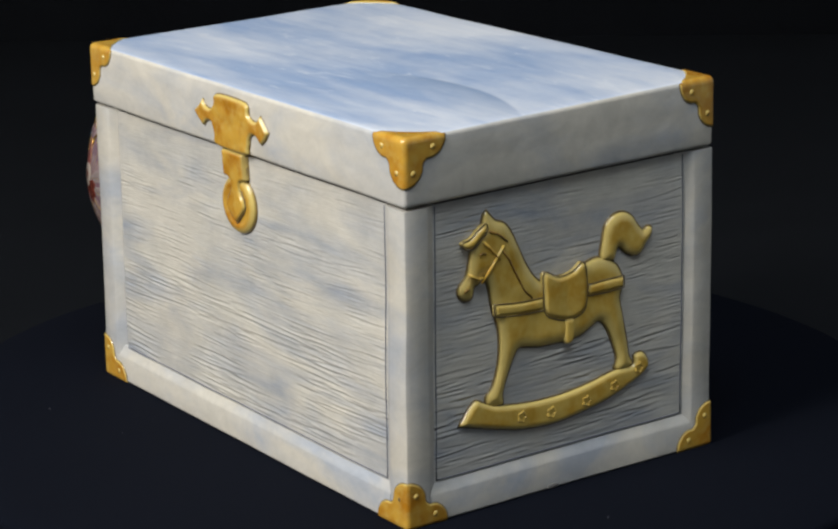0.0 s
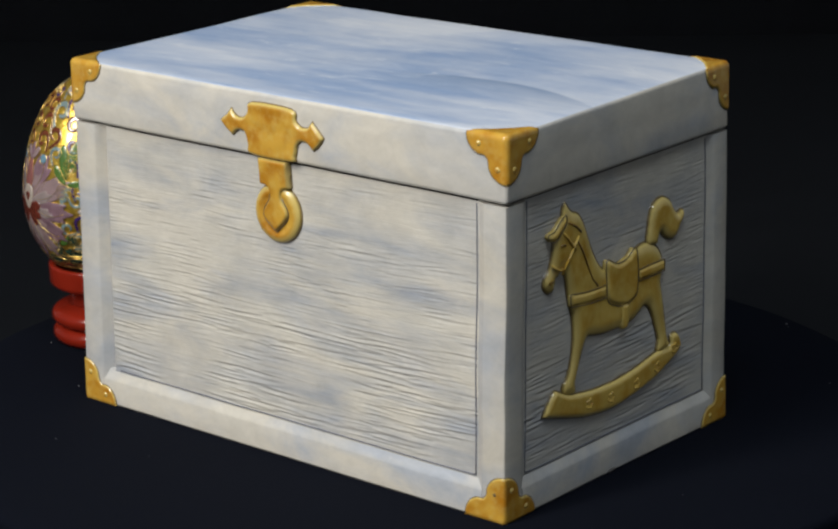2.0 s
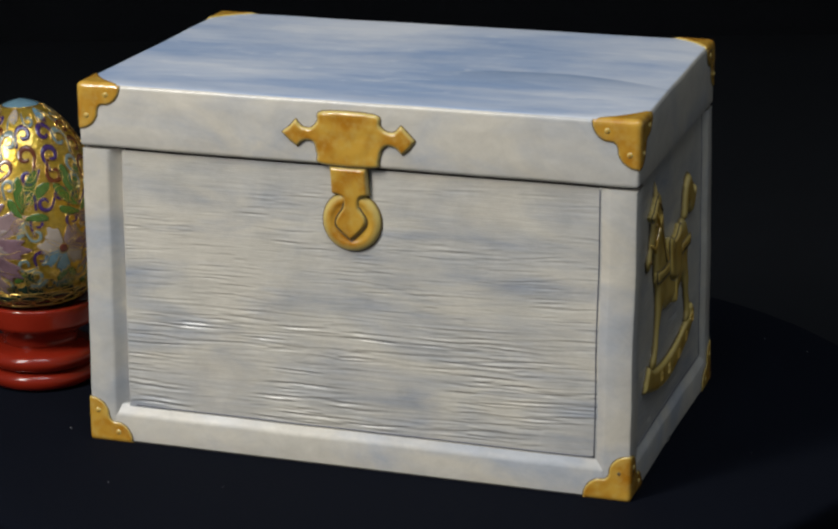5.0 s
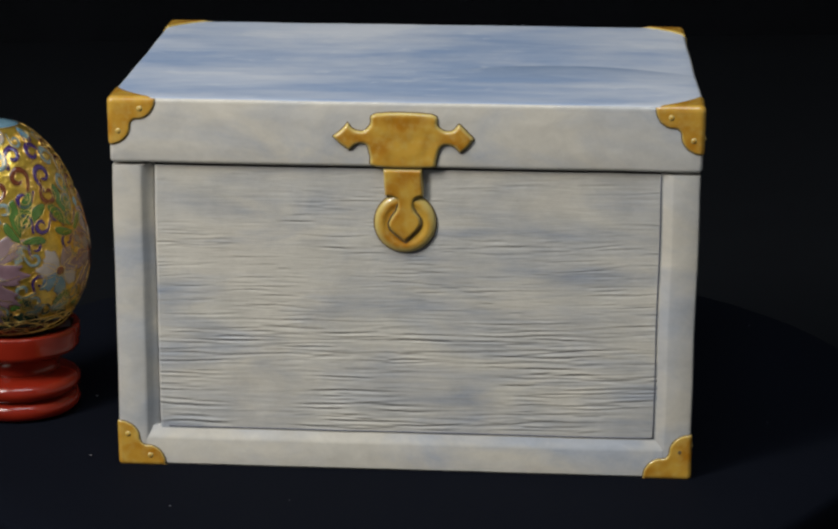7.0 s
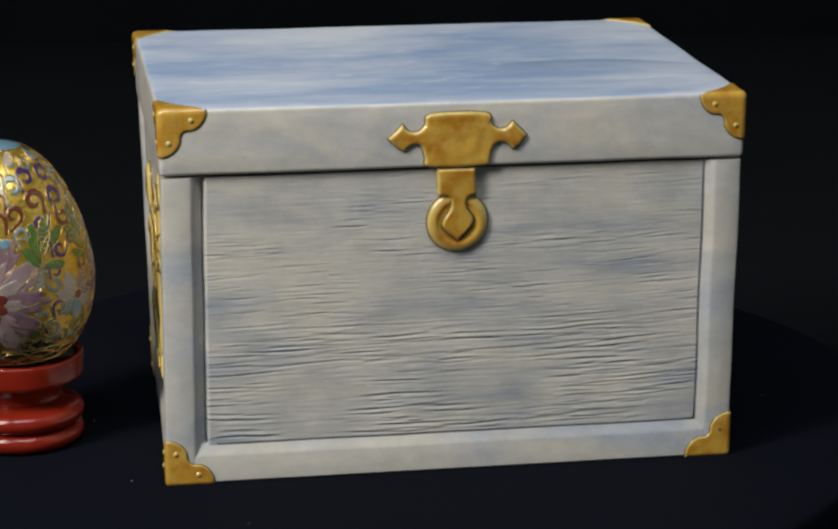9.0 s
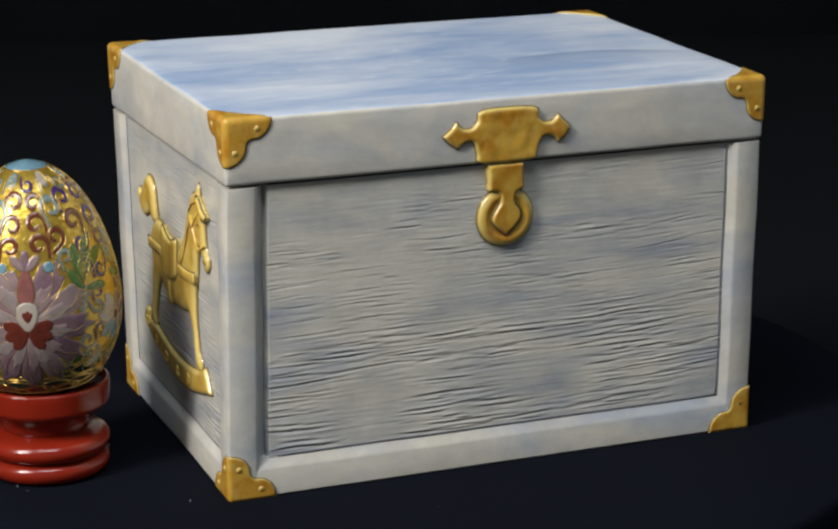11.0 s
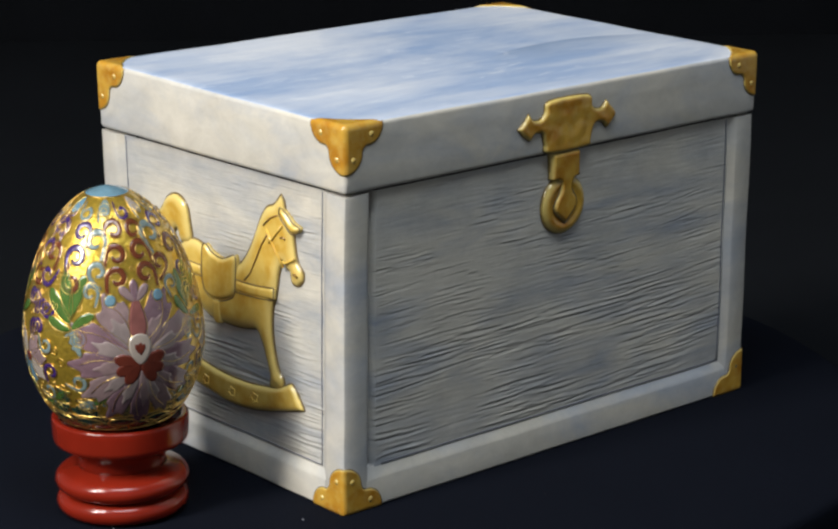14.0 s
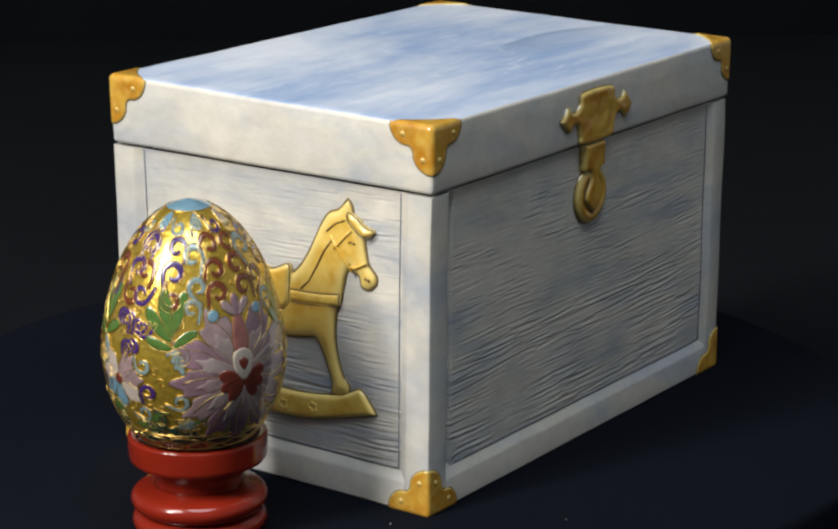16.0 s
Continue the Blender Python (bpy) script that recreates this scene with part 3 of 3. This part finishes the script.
FACE = [(-31.4, 73.9), (-33.2, 76.9), (-34.7, 75.0), (-36.4, 74.3), (-37.4, 70.9), (-40.4, 70.3), (-43.0, 72.5), (-43.2, 75.1), (-41.7, 76.9), (-40.0, 78.9), (-39.0, 83.1), (-38.2, 87.1), (-35.9, 92.1), (-34.2, 93.6), (-33.4, 96.9)]
FORELOCK = [(-42.6, 89.9), (-39.1, 90.9), (-35.9, 93.4), (-32.9, 94.8), (-32.5, 92.2), (-34.8, 89.9), (-38.0, 87.4), (-41.0, 87.6)]
TAIL = [(15.6, 73.8), (16.2, 80.3), (17.6, 85.5), (21.1, 88.1), (25.0, 88.4), (28.9, 86.5), (31.3, 83.4), (33.8, 80.8), (35.4, 81.7), (37.6, 81.2), (37.7, 78.7), (35.6, 76.3), (33.3, 73.3), (30.2, 72.4), (26.2, 74.1), (23.3, 76.7), (22.2, 74.4), (20.8, 72.4)]
ROCKER = [(-43.4, 29.5), (-40.6, 33.2), (-38.0, 36.1), (-36.2, 36.9), (-33.3, 35.5), (-28.9, 33.7), (-22.2, 32.4), (-13.3, 31.4), (-1.9, 31.3), (9.7, 32.7), (19.0, 34.6), (23.8, 35.2), (29.8, 35.3), (30.1, 38.4), (33.3, 39.0), (35.8, 37.0), (36.8, 33.9), (34.7, 31.5), (28.8, 28.9), (19.3, 25.5), (7.6, 23.2), (-4.0, 21.9), (-15.4, 22.6), (-24.4, 24.4), (-35.4, 27.3)]
SADDLE = [(-9.2, 74.2), (-2.7, 71.8), (3.0, 72.7), (6.4, 74.9), (8.4, 73.5), (9.1, 66.0), (8.3, 59.8), (5.6, 57.5), (1.0, 56.7), (-4.7, 58.1), (-8.8, 60.8), (-9.4, 67.4)]


FLAT = 0.50                                         # the reliefs are shallow
RAISED = ("saddle", "forelock", "breast_strap", "rear_strap")


def horse(side):
    place = lambda u, v, h: (side * (PX + h), u, v)

    def put(name, line, height, edge, label="", parent=None, sharp=(), extra=None, step=0.6):
        bm = relief(smooth_loop(line, 4, sharp), FLAT * height, edge, place, step, 0.4, extra=extra)
        bmesh.ops.recalc_face_normals(bm, faces=bm.faces)
        if sum(f.normal.x * f.calc_area() for f in bm.faces) * side < 0:
            bmesh.ops.reverse_faces(bm, faces=bm.faces)
        ob = box_part(name, bm, HORSE, label, parent)
        if name != "girth":
            whole = ob if parent is None else parent
            contour(smooth_loop(line, 4, sharp), lambda u, v, h: place(u, v, FLAT * 3.35 if name in RAISED else 0.05), whole, 0.22 if name in RAISED else 0.36)
        return ob

    def strap(line, height, radius, parent, name="bridle_strap"):
        bm = tube([place(u, v, FLAT * height) for u, v in line], radius)
        bmesh.ops.recalc_face_normals(bm, faces=bm.faces)
        return box_part(name, bm, FAINT if name in ("mane_line", "eye", "nostril") else HORSE, "", parent)

    body = put("rocking_horse", NECK + BACK + HIND + BELLY + FORE + FACE, 3.3, 4.6, "amber-glazed rocking horse in raised relief", sharp=(0,),
               extra=lambda u, v: 0.25 * noise.noise((u * 0.12, v * 0.12, 1)))
    put("rocker", ROCKER, 3.2, 2.0, "curved amber rocker", body, (0,))
    put("tail", TAIL, 3.8, 3.6, "", body)
    put("forelock", FORELOCK, 4.6, 1.6, "", body)
    put("saddle", SADDLE, 4.9, 1.6, "", body, extra=lambda u, v: -0.25 * max(0.0, 1 - abs(u) / 5))
    put("breast_strap", [(-29.6, 67.6), (-19, 66.4), (-9.2, 66.2), (-9.0, 61.8), (-19, 62.2), (-29.2, 63.3)], 4.2, 1.2, "", body, (0, 2, 3, 5))
    put("rear_strap", [(9.3, 66.9), (17, 67.2), (24.8, 67.1), (24.8, 63.0), (17, 62.9), (9.4, 63.1)], 4.4, 1.2, "", body, (0, 2, 3, 5))
    put("girth", [(-0.9, 57.6), (3.5, 57.2), (3.9, 52.3), (2.4, 48.7), (-0.8, 49.2)], 4.4, 1.2, "", body, (0, 1))
    strap([(-34.0, 89.0), (-31.5, 86.6), (-28.6, 83.4), (-27.4, 82.4)], 3.5, 0.48, body)
    strap([(-26.0, 86.4), (-28.4, 83.0), (-31.0, 79.6), (-34.6, 75.6)], 3.4, 0.48, body)
    strap([(-39.8, 79.4), (-37.6, 78.0), (-35.4, 77.0), (-34.0, 77.4)], 3.3, 0.48, body)
    strap([(-27.0, 85.6), (-23.5, 81.0), (-20.0, 74.5), (-17.5, 70.0), (-14.2, 67.0)], 3.4, 0.34, body, "mane_line")
    strap([(-31.6, 92.0), (-28.0, 90.5), (-24.5, 87.5)], 3.4, 0.34, body, "mane_line")
    for u, v in ((-18.2, 27.6), (-5.9, 26.4), (8.7, 27.2), (20.9, 29.9), (31.6, 34.0)):
        petals = [(u + (1.5 + 0.4 * math.cos(5 * a)) * math.cos(a), v + (1.5 + 0.4 * math.cos(5 * a)) * math.sin(a)) for a in (2 * math.pi * k / 30 for k in range(30))]
        strap(petals + petals[:1], 3.2, 0.28, body, "rosette")
    # eye and nostril
    strap([(-35.4, 84.8), (-34.2, 85.4), (-33.0, 84.9)], 3.2, 0.4, body, "eye")
    strap([(-41.2, 73.6), (-40.4, 74.4), (-39.4, 74.2)], 3.0, 0.45, body, "nostril")


for side in (1, -1):
    horse(side)

# ---- the egg stand: turned red wood, and the egg on it ----


def arc(cr, cz, rr, rz, a, b, n):
    return [(cr + rr * math.cos(radians(a + (b - a) * k / n)), cz + rz * math.sin(radians(a + (b - a) * k / n))) for k in range(n + 1)]


stand = thing("egg_stand", "glossy red lacquered turned wooden egg stand with a ringed foot", "egg stand")


def stand_part(name, prof, label=""):
    bm = lathe([(r * MM, z * MM) for r, z in prof], 80)
    bmesh.ops.recalc_face_normals(bm, faces=bm.faces)
    return part(name, bm, LACQUER, stand, label)


stand_part("foot", [(0, 0), (18.5, 0)] + arc(17.6, 3.6, 3.6, 3.5, -70, 75, 10) + [(16.5, 7.3), (0, 7.3)], "lower ring of the foot")
stand_part("foot_ring", [(0, 7.2), (17.2, 7.2)] + arc(17.4, 10.8, 4.1, 3.6, -60, 70, 12) + [(16.0, 15.0), (14.4, 15.6), (0, 15.6)], "upper ring of the foot")
stand_part("stem", [(0, 15.2), (14.6, 15.2), (14.0, 17.0), (14.4, 19.4), (16.0, 21.6), (18.8, 23.4), (0, 24.0)], "narrow waist")
stand_part("cup", [(0, 23.0), (18.4, 23.0)] + arc(20.2, 25.4, 1.5, 2.2, -80, 0, 6) + [(21.9, 29.5)] + arc(21.0, 31.2, 0.9, 0.9, 0, 90, 5) + arc(20.2, 31.2, 0.9, 0.9, 90, 180, 4) + [(19.0, 28.5), (0, 26.0)], "cup that holds the egg")

E_TOP, E_WIDE, E_LOW, E_R = 107.5, 61.0, 25.5, 28.4
egg = thing("decorative_egg", "gold cloisonne egg with enamel flowers and scrolls in a red stand", "egg")


def egg_radius(z):
    if z >= E_WIDE:
        s = (z - E_WIDE) / (E_TOP - E_WIDE)
        return E_R * max(0.0, 1 - s * s) ** 0.57 * (1 - 0.03 * math.sin(math.pi * s))
    s = (E_WIDE - z) / (E_WIDE - E_LOW)
    return E_R * math.sqrt(max(0.0, 1 - s ** 2.15))


profile = [(egg_radius(E_LOW + (E_TOP - E_LOW) * (0.5 - 0.5 * math.cos(math.pi * k / 60))) * MM, (E_LOW + (E_TOP - E_LOW) * (0.5 - 0.5 * math.cos(math.pi * k / 60))) * MM) for k in range(61)]
bm = lathe([(0, profile[0][1])] + profile[1:-1] + [(0, profile[-1][1])], 96)
bmesh.ops.recalc_face_normals(bm, faces=bm.faces)
part("shell", bm, GOLD, egg, "gold ground with fine wire texture")


def on_egg(az, z):
    """Wraps a flat motif, centred at azimuth az (degrees) and height z, on the shell."""
    def place(u, v, h):
        zz = min(E_TOP - 0.3, max(E_LOW + 0.5, z + v))
        r = egg_radius(zz)
        a = radians(az) + u / max(6.0, egg_radius(min(E_TOP - 3, max(E_LOW + 3, z + 0.6 * v))))
        slope = (egg_radius(zz + 0.2) - egg_radius(zz - 0.2)) / 0.4
        n = Vector((math.cos(a), math.sin(a), -slope)).normalized()
        return (Vector((r * math.cos(a), r * math.sin(a), zz)) + n * h) * MM
    return place


def motif(name, outline, az, z, colour, height=0.2, wire=0.125, step=0.45, edge=0.35):
    place = on_egg(az, z)
    bm = relief(outline, height, edge, place, step, 0.1)
    c = Vector((0, 0, 62 * MM))
    for f in bm.faces:
        f.normal_update()
    if sum((f.calc_center_median() - c).dot(f.normal) * f.calc_area() for f in bm.faces) < 0:
        bmesh.ops.reverse_faces(bm, faces=bm.faces)
    ob = part(name, bm, ENAMEL[colour], egg)
    if wire:
        line = tube([place(u, v, 0.16) for u, v in outline], wire * MM, 5, True)
        part("wire_outline", line, WIRE, ob)
    return ob


def turned(pts, degrees, size=1.0, flip=1):
    c, s = math.cos(radians(degrees)), math.sin(radians(degrees))
    return [(size * (flip * x * c - y * s), size * (flip * x * s + y * c)) for x, y in pts]


def spiral(turns=0.95, r0=3.5, width=1.75, stem=5.2):
    """The outline of a curling scroll: a stem that rolls into a spiral."""
    mid = [(r0, -stem), (r0 * 1.02, -stem * 0.5)]
    n = 16
    for k in range(n + 1):
        a, r = 2 * math.pi * turns * k / n, r0 * (1 - 0.62 * k / n)
        mid.append((r * math.cos(a), r * math.sin(a)))
    out, back = [], []
    for i, p in enumerate(mid):
        a, b = mid[max(0, i - 1)], mid[min(len(mid) - 1, i + 1)]
        d = Vector((b[0] - a[0], b[1] - a[1])).normalized()
        w = width * (0.30 + 0.35 * math.sin(math.pi * min(1, (i + 1.5) / len(mid)))) * (1 if i < len(mid) - 1 else 0.6)
        out.append((p[0] + d.y * w, p[1] - d.x * w))
        back.append((p[0] - d.y * w, p[1] + d.x * w))
    return out + back[::-1]


def petal(length, width, curl=0.0):
    pts = []
    for k in range(24):
        a = 2 * math.pi * k / 24
        y = length * (0.5 - 0.5 * math.cos(a))
        x = width * 0.5 * math.sin(a) * (0.65 + 0.5 * (y / length)) + curl * (y / length) ** 2
        pts.append((x, y))
    return pts


def leaf(length, width):
    left = [(-width * 0.5 * math.sin(math.pi * k / 9) * (1 + 0.28 * math.cos(k * 3.1)), length * k / 9) for k in range(10)]
    right = [(width * 0.5 * math.sin(math.pi * k / 9) * (1 + 0.28 * math.cos(k * 3.1)), length * k / 9) for k in range(8, 0, -1)]
    return left + right


def disc(r, n=16):
    return [(r * math.cos(2 * math.pi * k / n), r * math.sin(2 * math.pi * k / n)) for k in range(n)]


def scroll(az, z, colour, size, degrees, flip=1):
    motif("scroll", turned(spiral(), degrees, size, flip), az, z, colour)


def lobed(length, width, lobes=3):
    """A broad petal with a scalloped rim."""
    pts = []
    for k in range(36):
        a = 2 * math.pi * k / 36
        y = length * (0.5 - 0.5 * math.cos(a))
        x = width * 0.5 * math.sin(a) * (0.45 + 0.8 * (y / length))
        grow = 1 + 0.09 * math.cos(a * lobes * 2 + 0.6) * (y / length)
        pts.append((x * grow, y * grow))
    return pts


def lotus(az, z, s, outer, inner):
    """A lotus of broad two-toned petals, a red heart, a white cup and a tall rose stalk with a bud."""
    rows = ((30, 18.0, 9.5, 0), (-30, 18.0, 9.5, 0), (64, 20.0, 8.5, -1), (-64, 20.0, 8.5, -1), (92, 19.0, 8.0, -2), (-92, 19.0, 8.0, -2),
            (120, 18.0, 7.5, -3), (-120, 18.0, 7.5, -3), (148, 17.0, 7.0, -4), (-148, 17.0, 7.0, -4), (180, 17.5, 6.5, -4))
    for k, (d, ln, w, dy) in enumerate(rows):
        up = 0.16 + 0.02 * k
        ob = motif("petal", turned(lobed(ln * s, w * s, 3 + k % 2), d), az, z + dy * s, outer if k % 3 else inner, up, 0.11)
        tip = turned(lobed(ln * s * 0.66, w * s * 0.55, 3), d + (6 if d > 0 else -6))
        motif("petal_heart", tip, az, z + dy * s, ("white", "pink", "pale")[k % 3] if k % 3 != 0 else "pale", up + 0.07, 0.0)
        vein = turned([(0.2 * w * math.sin(3.0 * j / 9) * s, ln * s * (0.25 + 0.07 * j)) for j in range(10)], d)
        part("wire_vein", tube([on_egg(az, z + dy * s)(u, v, up + 0.05) for u, v in vein], 0.09 * MM, 4), WIRE, ob)
    motif("stalk", turned([(x * (0.55 + 0.5 * y / (13 * s)), y) for x, y in petal(13 * s, 6.0 * s)], 180), az, z + 17 * s, "rose", 0.4)
    for d in (-42, 0, 42):
        motif("bud", turned(petal(6.0 * s, 2.8 * s), d), az, z + 14 * s, "pink" if d else outer, 0.42)
    for d in (78, 112, 145, -145, -112, -78):
        motif("heart_petal", turned(petal(7.4 * s, 4.2 * s), d), az, z - 2.2 * s, "red", 0.46, 0.12)
    motif("flower_cup", turned(petal(9.0 * s, 7.0 * s), 0), az, z - 3.0 * s, "white", 0.54)
    motif("flower_eye", lobed(4.0 * s, 3.8 * s, 4), az, z - 0.4 * s, "red", 0.60, 0.1)


def spray(az, z, s, lean):
    """A stalk of broad green leaves that fan upwards."""
    for d, dy, ln, w in ((lean, 0, 15, 5.0), (lean + 30, -1, 13, 4.6), (lean - 30, 1, 13, 4.6), (lean + 62, -3, 9, 3.6), (lean - 66, -3, 9, 3.6)):
        motif("leaf", turned(petal(ln * s, w * s, 1.5), d), az, z + dy, "green", 0.2 - 0.02 * dy)
    motif("leaf", turned(leaf(10 * s, 4.0 * s), 180 + lean), az, z - 2, "slate", 0.2)


deal = random.Random(4)


def curls(az, rows):
    """Scrolls about one azimuth: (sideways, height, colour, size, turn, hand)."""
    for u, z, colour, size, turn, hand in rows:
        scroll(az + 57.3 * u / egg_radius(z), z + deal.uniform(-0.5, 0.5), colour, size * deal.uniform(0.95, 1.06), turn + deal.uniform(-8, 8), hand)


# large lilac lotuses, smaller pale flowers and sprays of leaves between them
LOTUS = (-108, 12, 100)
for az, s in zip(LOTUS, (1.14, 1.0, 0.8)):
    lotus(az, 61, s, "lilac", "pink")
for az in (-192, -38, 58):
    for d, c in ((35, "white"), (-35, "pink"), (80, "white"), (-80, "pink"), (125, "sky"), (-125, "white"), (180, "sky")):
        motif("petal", turned(lobed(9.5, 6.2), d), az, 57, c, 0.2, 0.1)
    motif("flower_eye", disc(1.8), az, 57, "red", 0.34)
for az, lean in ((-152, 20), (-66, -16), (-12 - 8, 20), (44, -20), (166 - 16, 20)):
    spray(az, 72, 1.0, lean)
for az in LOTUS:
    for u in (-7.6, 7.6):
        motif("dot", disc(1.9), az + 57.3 * u / egg_radius(78), 78, "sky", 0.34)
# rust scrolls in mirrored pairs above each lotus, slate and purple ones beside them
for az in LOTUS:
    for h in (-1, 1):
        curls(az, [(h * 4.6, 84.6, "rust", 0.92, 0, h), (h * 3.7, 91.2, "rust", 0.88, 10 * h, h), (h * 3.0, 97.2, "rust", 0.78, 0, h),
                   (h * 10.2, 86.6, "rust" if h > 0 else "slate", 0.82, -50 * h, h), (h * 9.0, 95.0, "slate", 0.95, 10 * h, -h),
                   (h * 13.5, 80.0, "slate", 0.72, 20 * h, -h)])
        if az == LOTUS[0]:
            curls(az, [(h * 19.0, 66.0, "slate", 0.75, 60 * h, h), (h * 19.5, 52.0, "slate", 0.75, 120 * h, -h)])
for az in (-166, -48, 56, 160):
    for h in (-1, 1):
        curls(az, [(h * 3.9, 97.2, "purple", 0.80, 0, h), (h * 4.6, 90.4, "purple" if h > 0 else "rust", 0.90, 15 * h, -h), (h * 5.0, 83.4, "rust" if h > 0 else "purple", 0.85, 160, h)])
for az in (-180, -56, -28, 72, 176):
    curls(az, [(-3.0, 76.0, "purple", 0.8, 0, 1), (3.4, 74.5, "purple", 0.75, 150, -1), (0.0, 67.5, "purple", 0.75, 20, -1)])
for az in (-172, -208, -58, -20, 40, 78):
    curls(az, [(0.0, 62.5, "slate", 0.7, 200, 1), (1.5, 54.5, "purple", 0.75, 10, -1), (-1.0, 47.0, "slate", 0.75, 250, 1)])
for k in range(14):
    curls(-180 + 360 * k / 14, [(0.0, 101.8, ("purple", "slate", "slate")[k % 3], 0.52, 180 * (k % 2), 1 if k % 2 else -1)])
# grasses and waves round the foot, wire clouds over the ground, and the blue cap
for k in range(26):
    az = -180 + 360 * k / 26 + deal.uniform(-3, 3)
    motif("grass", turned(leaf(8.5, 4.6), 80 if k % 2 else -70), az, 40.5 + (k % 3), ("dark", "green", "slate")[k % 3], 0.2)
    motif("grass", turned(leaf(8.5, 4.2), 60 if k % 2 else -90), az + 7, 37.0 + (k % 2), "dark", 0.2)
    motif("wave", turned(petal(9.0, 3.4), 90), az + 4, 35.5 + (k % 2) * 1.6, "dark", 0.3, 0.3)
for k in range(22):
    az = -180 + 360 * k / 22 + deal.uniform(-3, 3)
    if abs(((az + 108 + 180) % 360) - 180) > 14:
        curls(az, [(0.0, 43.5 + 2.0 * (k % 2), ("slate", "green", "dark")[k % 3], 0.6, 90 * (1 if k % 2 else -1), 1 if k % 2 else -1)])
        motif("grass", turned(leaf(7.5, 3.4), 40 if k % 2 else -50), az + 5, 44.0, ("green", "dark", "green")[k % 3], 0.24)
clouds = []
for k in range(170):
    z = deal.uniform(42, 103)
    place = on_egg(deal.uniform(-180, 180), z)
    turn, size, flip = deal.uniform(0, 6.28), deal.uniform(0.9, 1.9), deal.choice((-1, 1))
    curl = [(size * (1 - 0.75 * j / 11) * math.cos(turn + flip * 0.62 * j), size * (1 - 0.75 * j / 11) * math.sin(turn + flip * 0.62 * j)) for j in range(12)]
    clouds.append(tube([place(u, v, 0.06) for u, v in curl], 0.15 * MM, 4))
tagged(part("wire_clouds", join(*clouds), WIRE, egg, "fine curls of gold wire over the ground"), kind="stuff")
band = lathe([((egg_radius(z) + (0.12 if 30.6 < z < 39.4 else -0.3)) * MM, z * MM) for z in (30.5, 31, 32, 33, 34, 35, 36, 37, 38, 39, 39.5)], 72)
bmesh.ops.recalc_face_normals(band, faces=band.faces)
part("foot_band", band, ENAMEL["dark"], egg, "dark green enamel band round the foot")
cap = lathe([(egg_radius(z) * MM + 0.0003, z * MM) for z in (105.7, 105.9, 106.1, 106.3, 106.5, 106.7, 106.95, 107.2)] + [(0, 107.9 * MM)], 48)
bmesh.ops.recalc_face_normals(cap, faces=cap.faces)
part("cap", cap, ENAMEL["sky"], egg, "sky-blue enamel cap")
for k in range(7):
    motif("cap_petal", turned(petal(4.2, 3.6), 180), -180 + 360 * k / 7, 105.4, ("sky", "slate", "white")[k % 3], 0.2, 0.12, 0.35)
for z in (105.6, 39.6, 33.5):
    r = egg_radius(z) + 0.2
    part("wire_ring", tube([(r * math.cos(a) * MM, r * math.sin(a) * MM, z * MM) for a in (2 * math.pi * k / 72 for k in range(72))], 0.22 * MM, 6, True), WIRE, egg)

# ---- lint on the felt ----
lint_bm = bmesh.new()
rng = random.Random(11)
for k in range(28):
    a, r = rng.uniform(0, 6.283), 0.172 * math.sqrt(rng.random())
    s = rng.uniform(0.0001, 0.00028)
    m = Matrix.LocRotScale((r * math.cos(a) + 0.006, r * math.sin(a) + 0.005, 0.0001), Euler((0, 0, rng.uniform(0, 3))), (s * rng.uniform(1, 2.2), s, s * 0.8))
    bmesh.ops.create_icosphere(lint_bm, subdivisions=1, radius=1.0, matrix=m)
lint = tagged(part("lint", lint_bm, LINT, None), "pale specks of lint scattered on the navy felt", "lint", "", "stuff")

# ---- what turns ----
# the felt lies a little aslant on the platter, so all that stands on it leans with it
TABLE = pose(-0.00356, -0.01090, 0.0, 0, 0, -53.09) @ pose(0, 0, 0, 0, 0.62, 0)
CHEST_AT = TABLE @ pose(-0.0021, 0.0006, 0.0)
STAND_AT = TABLE @ pose(-0.1468, -0.0098, 0.0)
EGG_AT = TABLE @ pose(-0.1470, -0.0100, 0.0, 0.9, -1.6, 0)
FELT_AT = pose(0, 0, 0, 0, 0, -53.09) @ pose(0, 0, 0, 0, 0.62, 0) @ pose(0, 0, 0, 0, 0, 53.09)


def angle(t):
    s = (t - 8) / 8
    turn = 0.0
    for k in (0.9965, 0.3890, -2.8773, 53.6043, 55.2371):
        turn = turn * s + k
    return turn


def motions():
    times = [k / 4 for k in range(65)]
    for ob, at in ((turntable, FELT_AT), (lint, FELT_AT), (chest, CHEST_AT), (stand, STAND_AT), (egg, EGG_AT)):
        walk(ob, [(t, pose(0, 0, 0, 0, 0, angle(t)) @ at) for t in times])


motions()
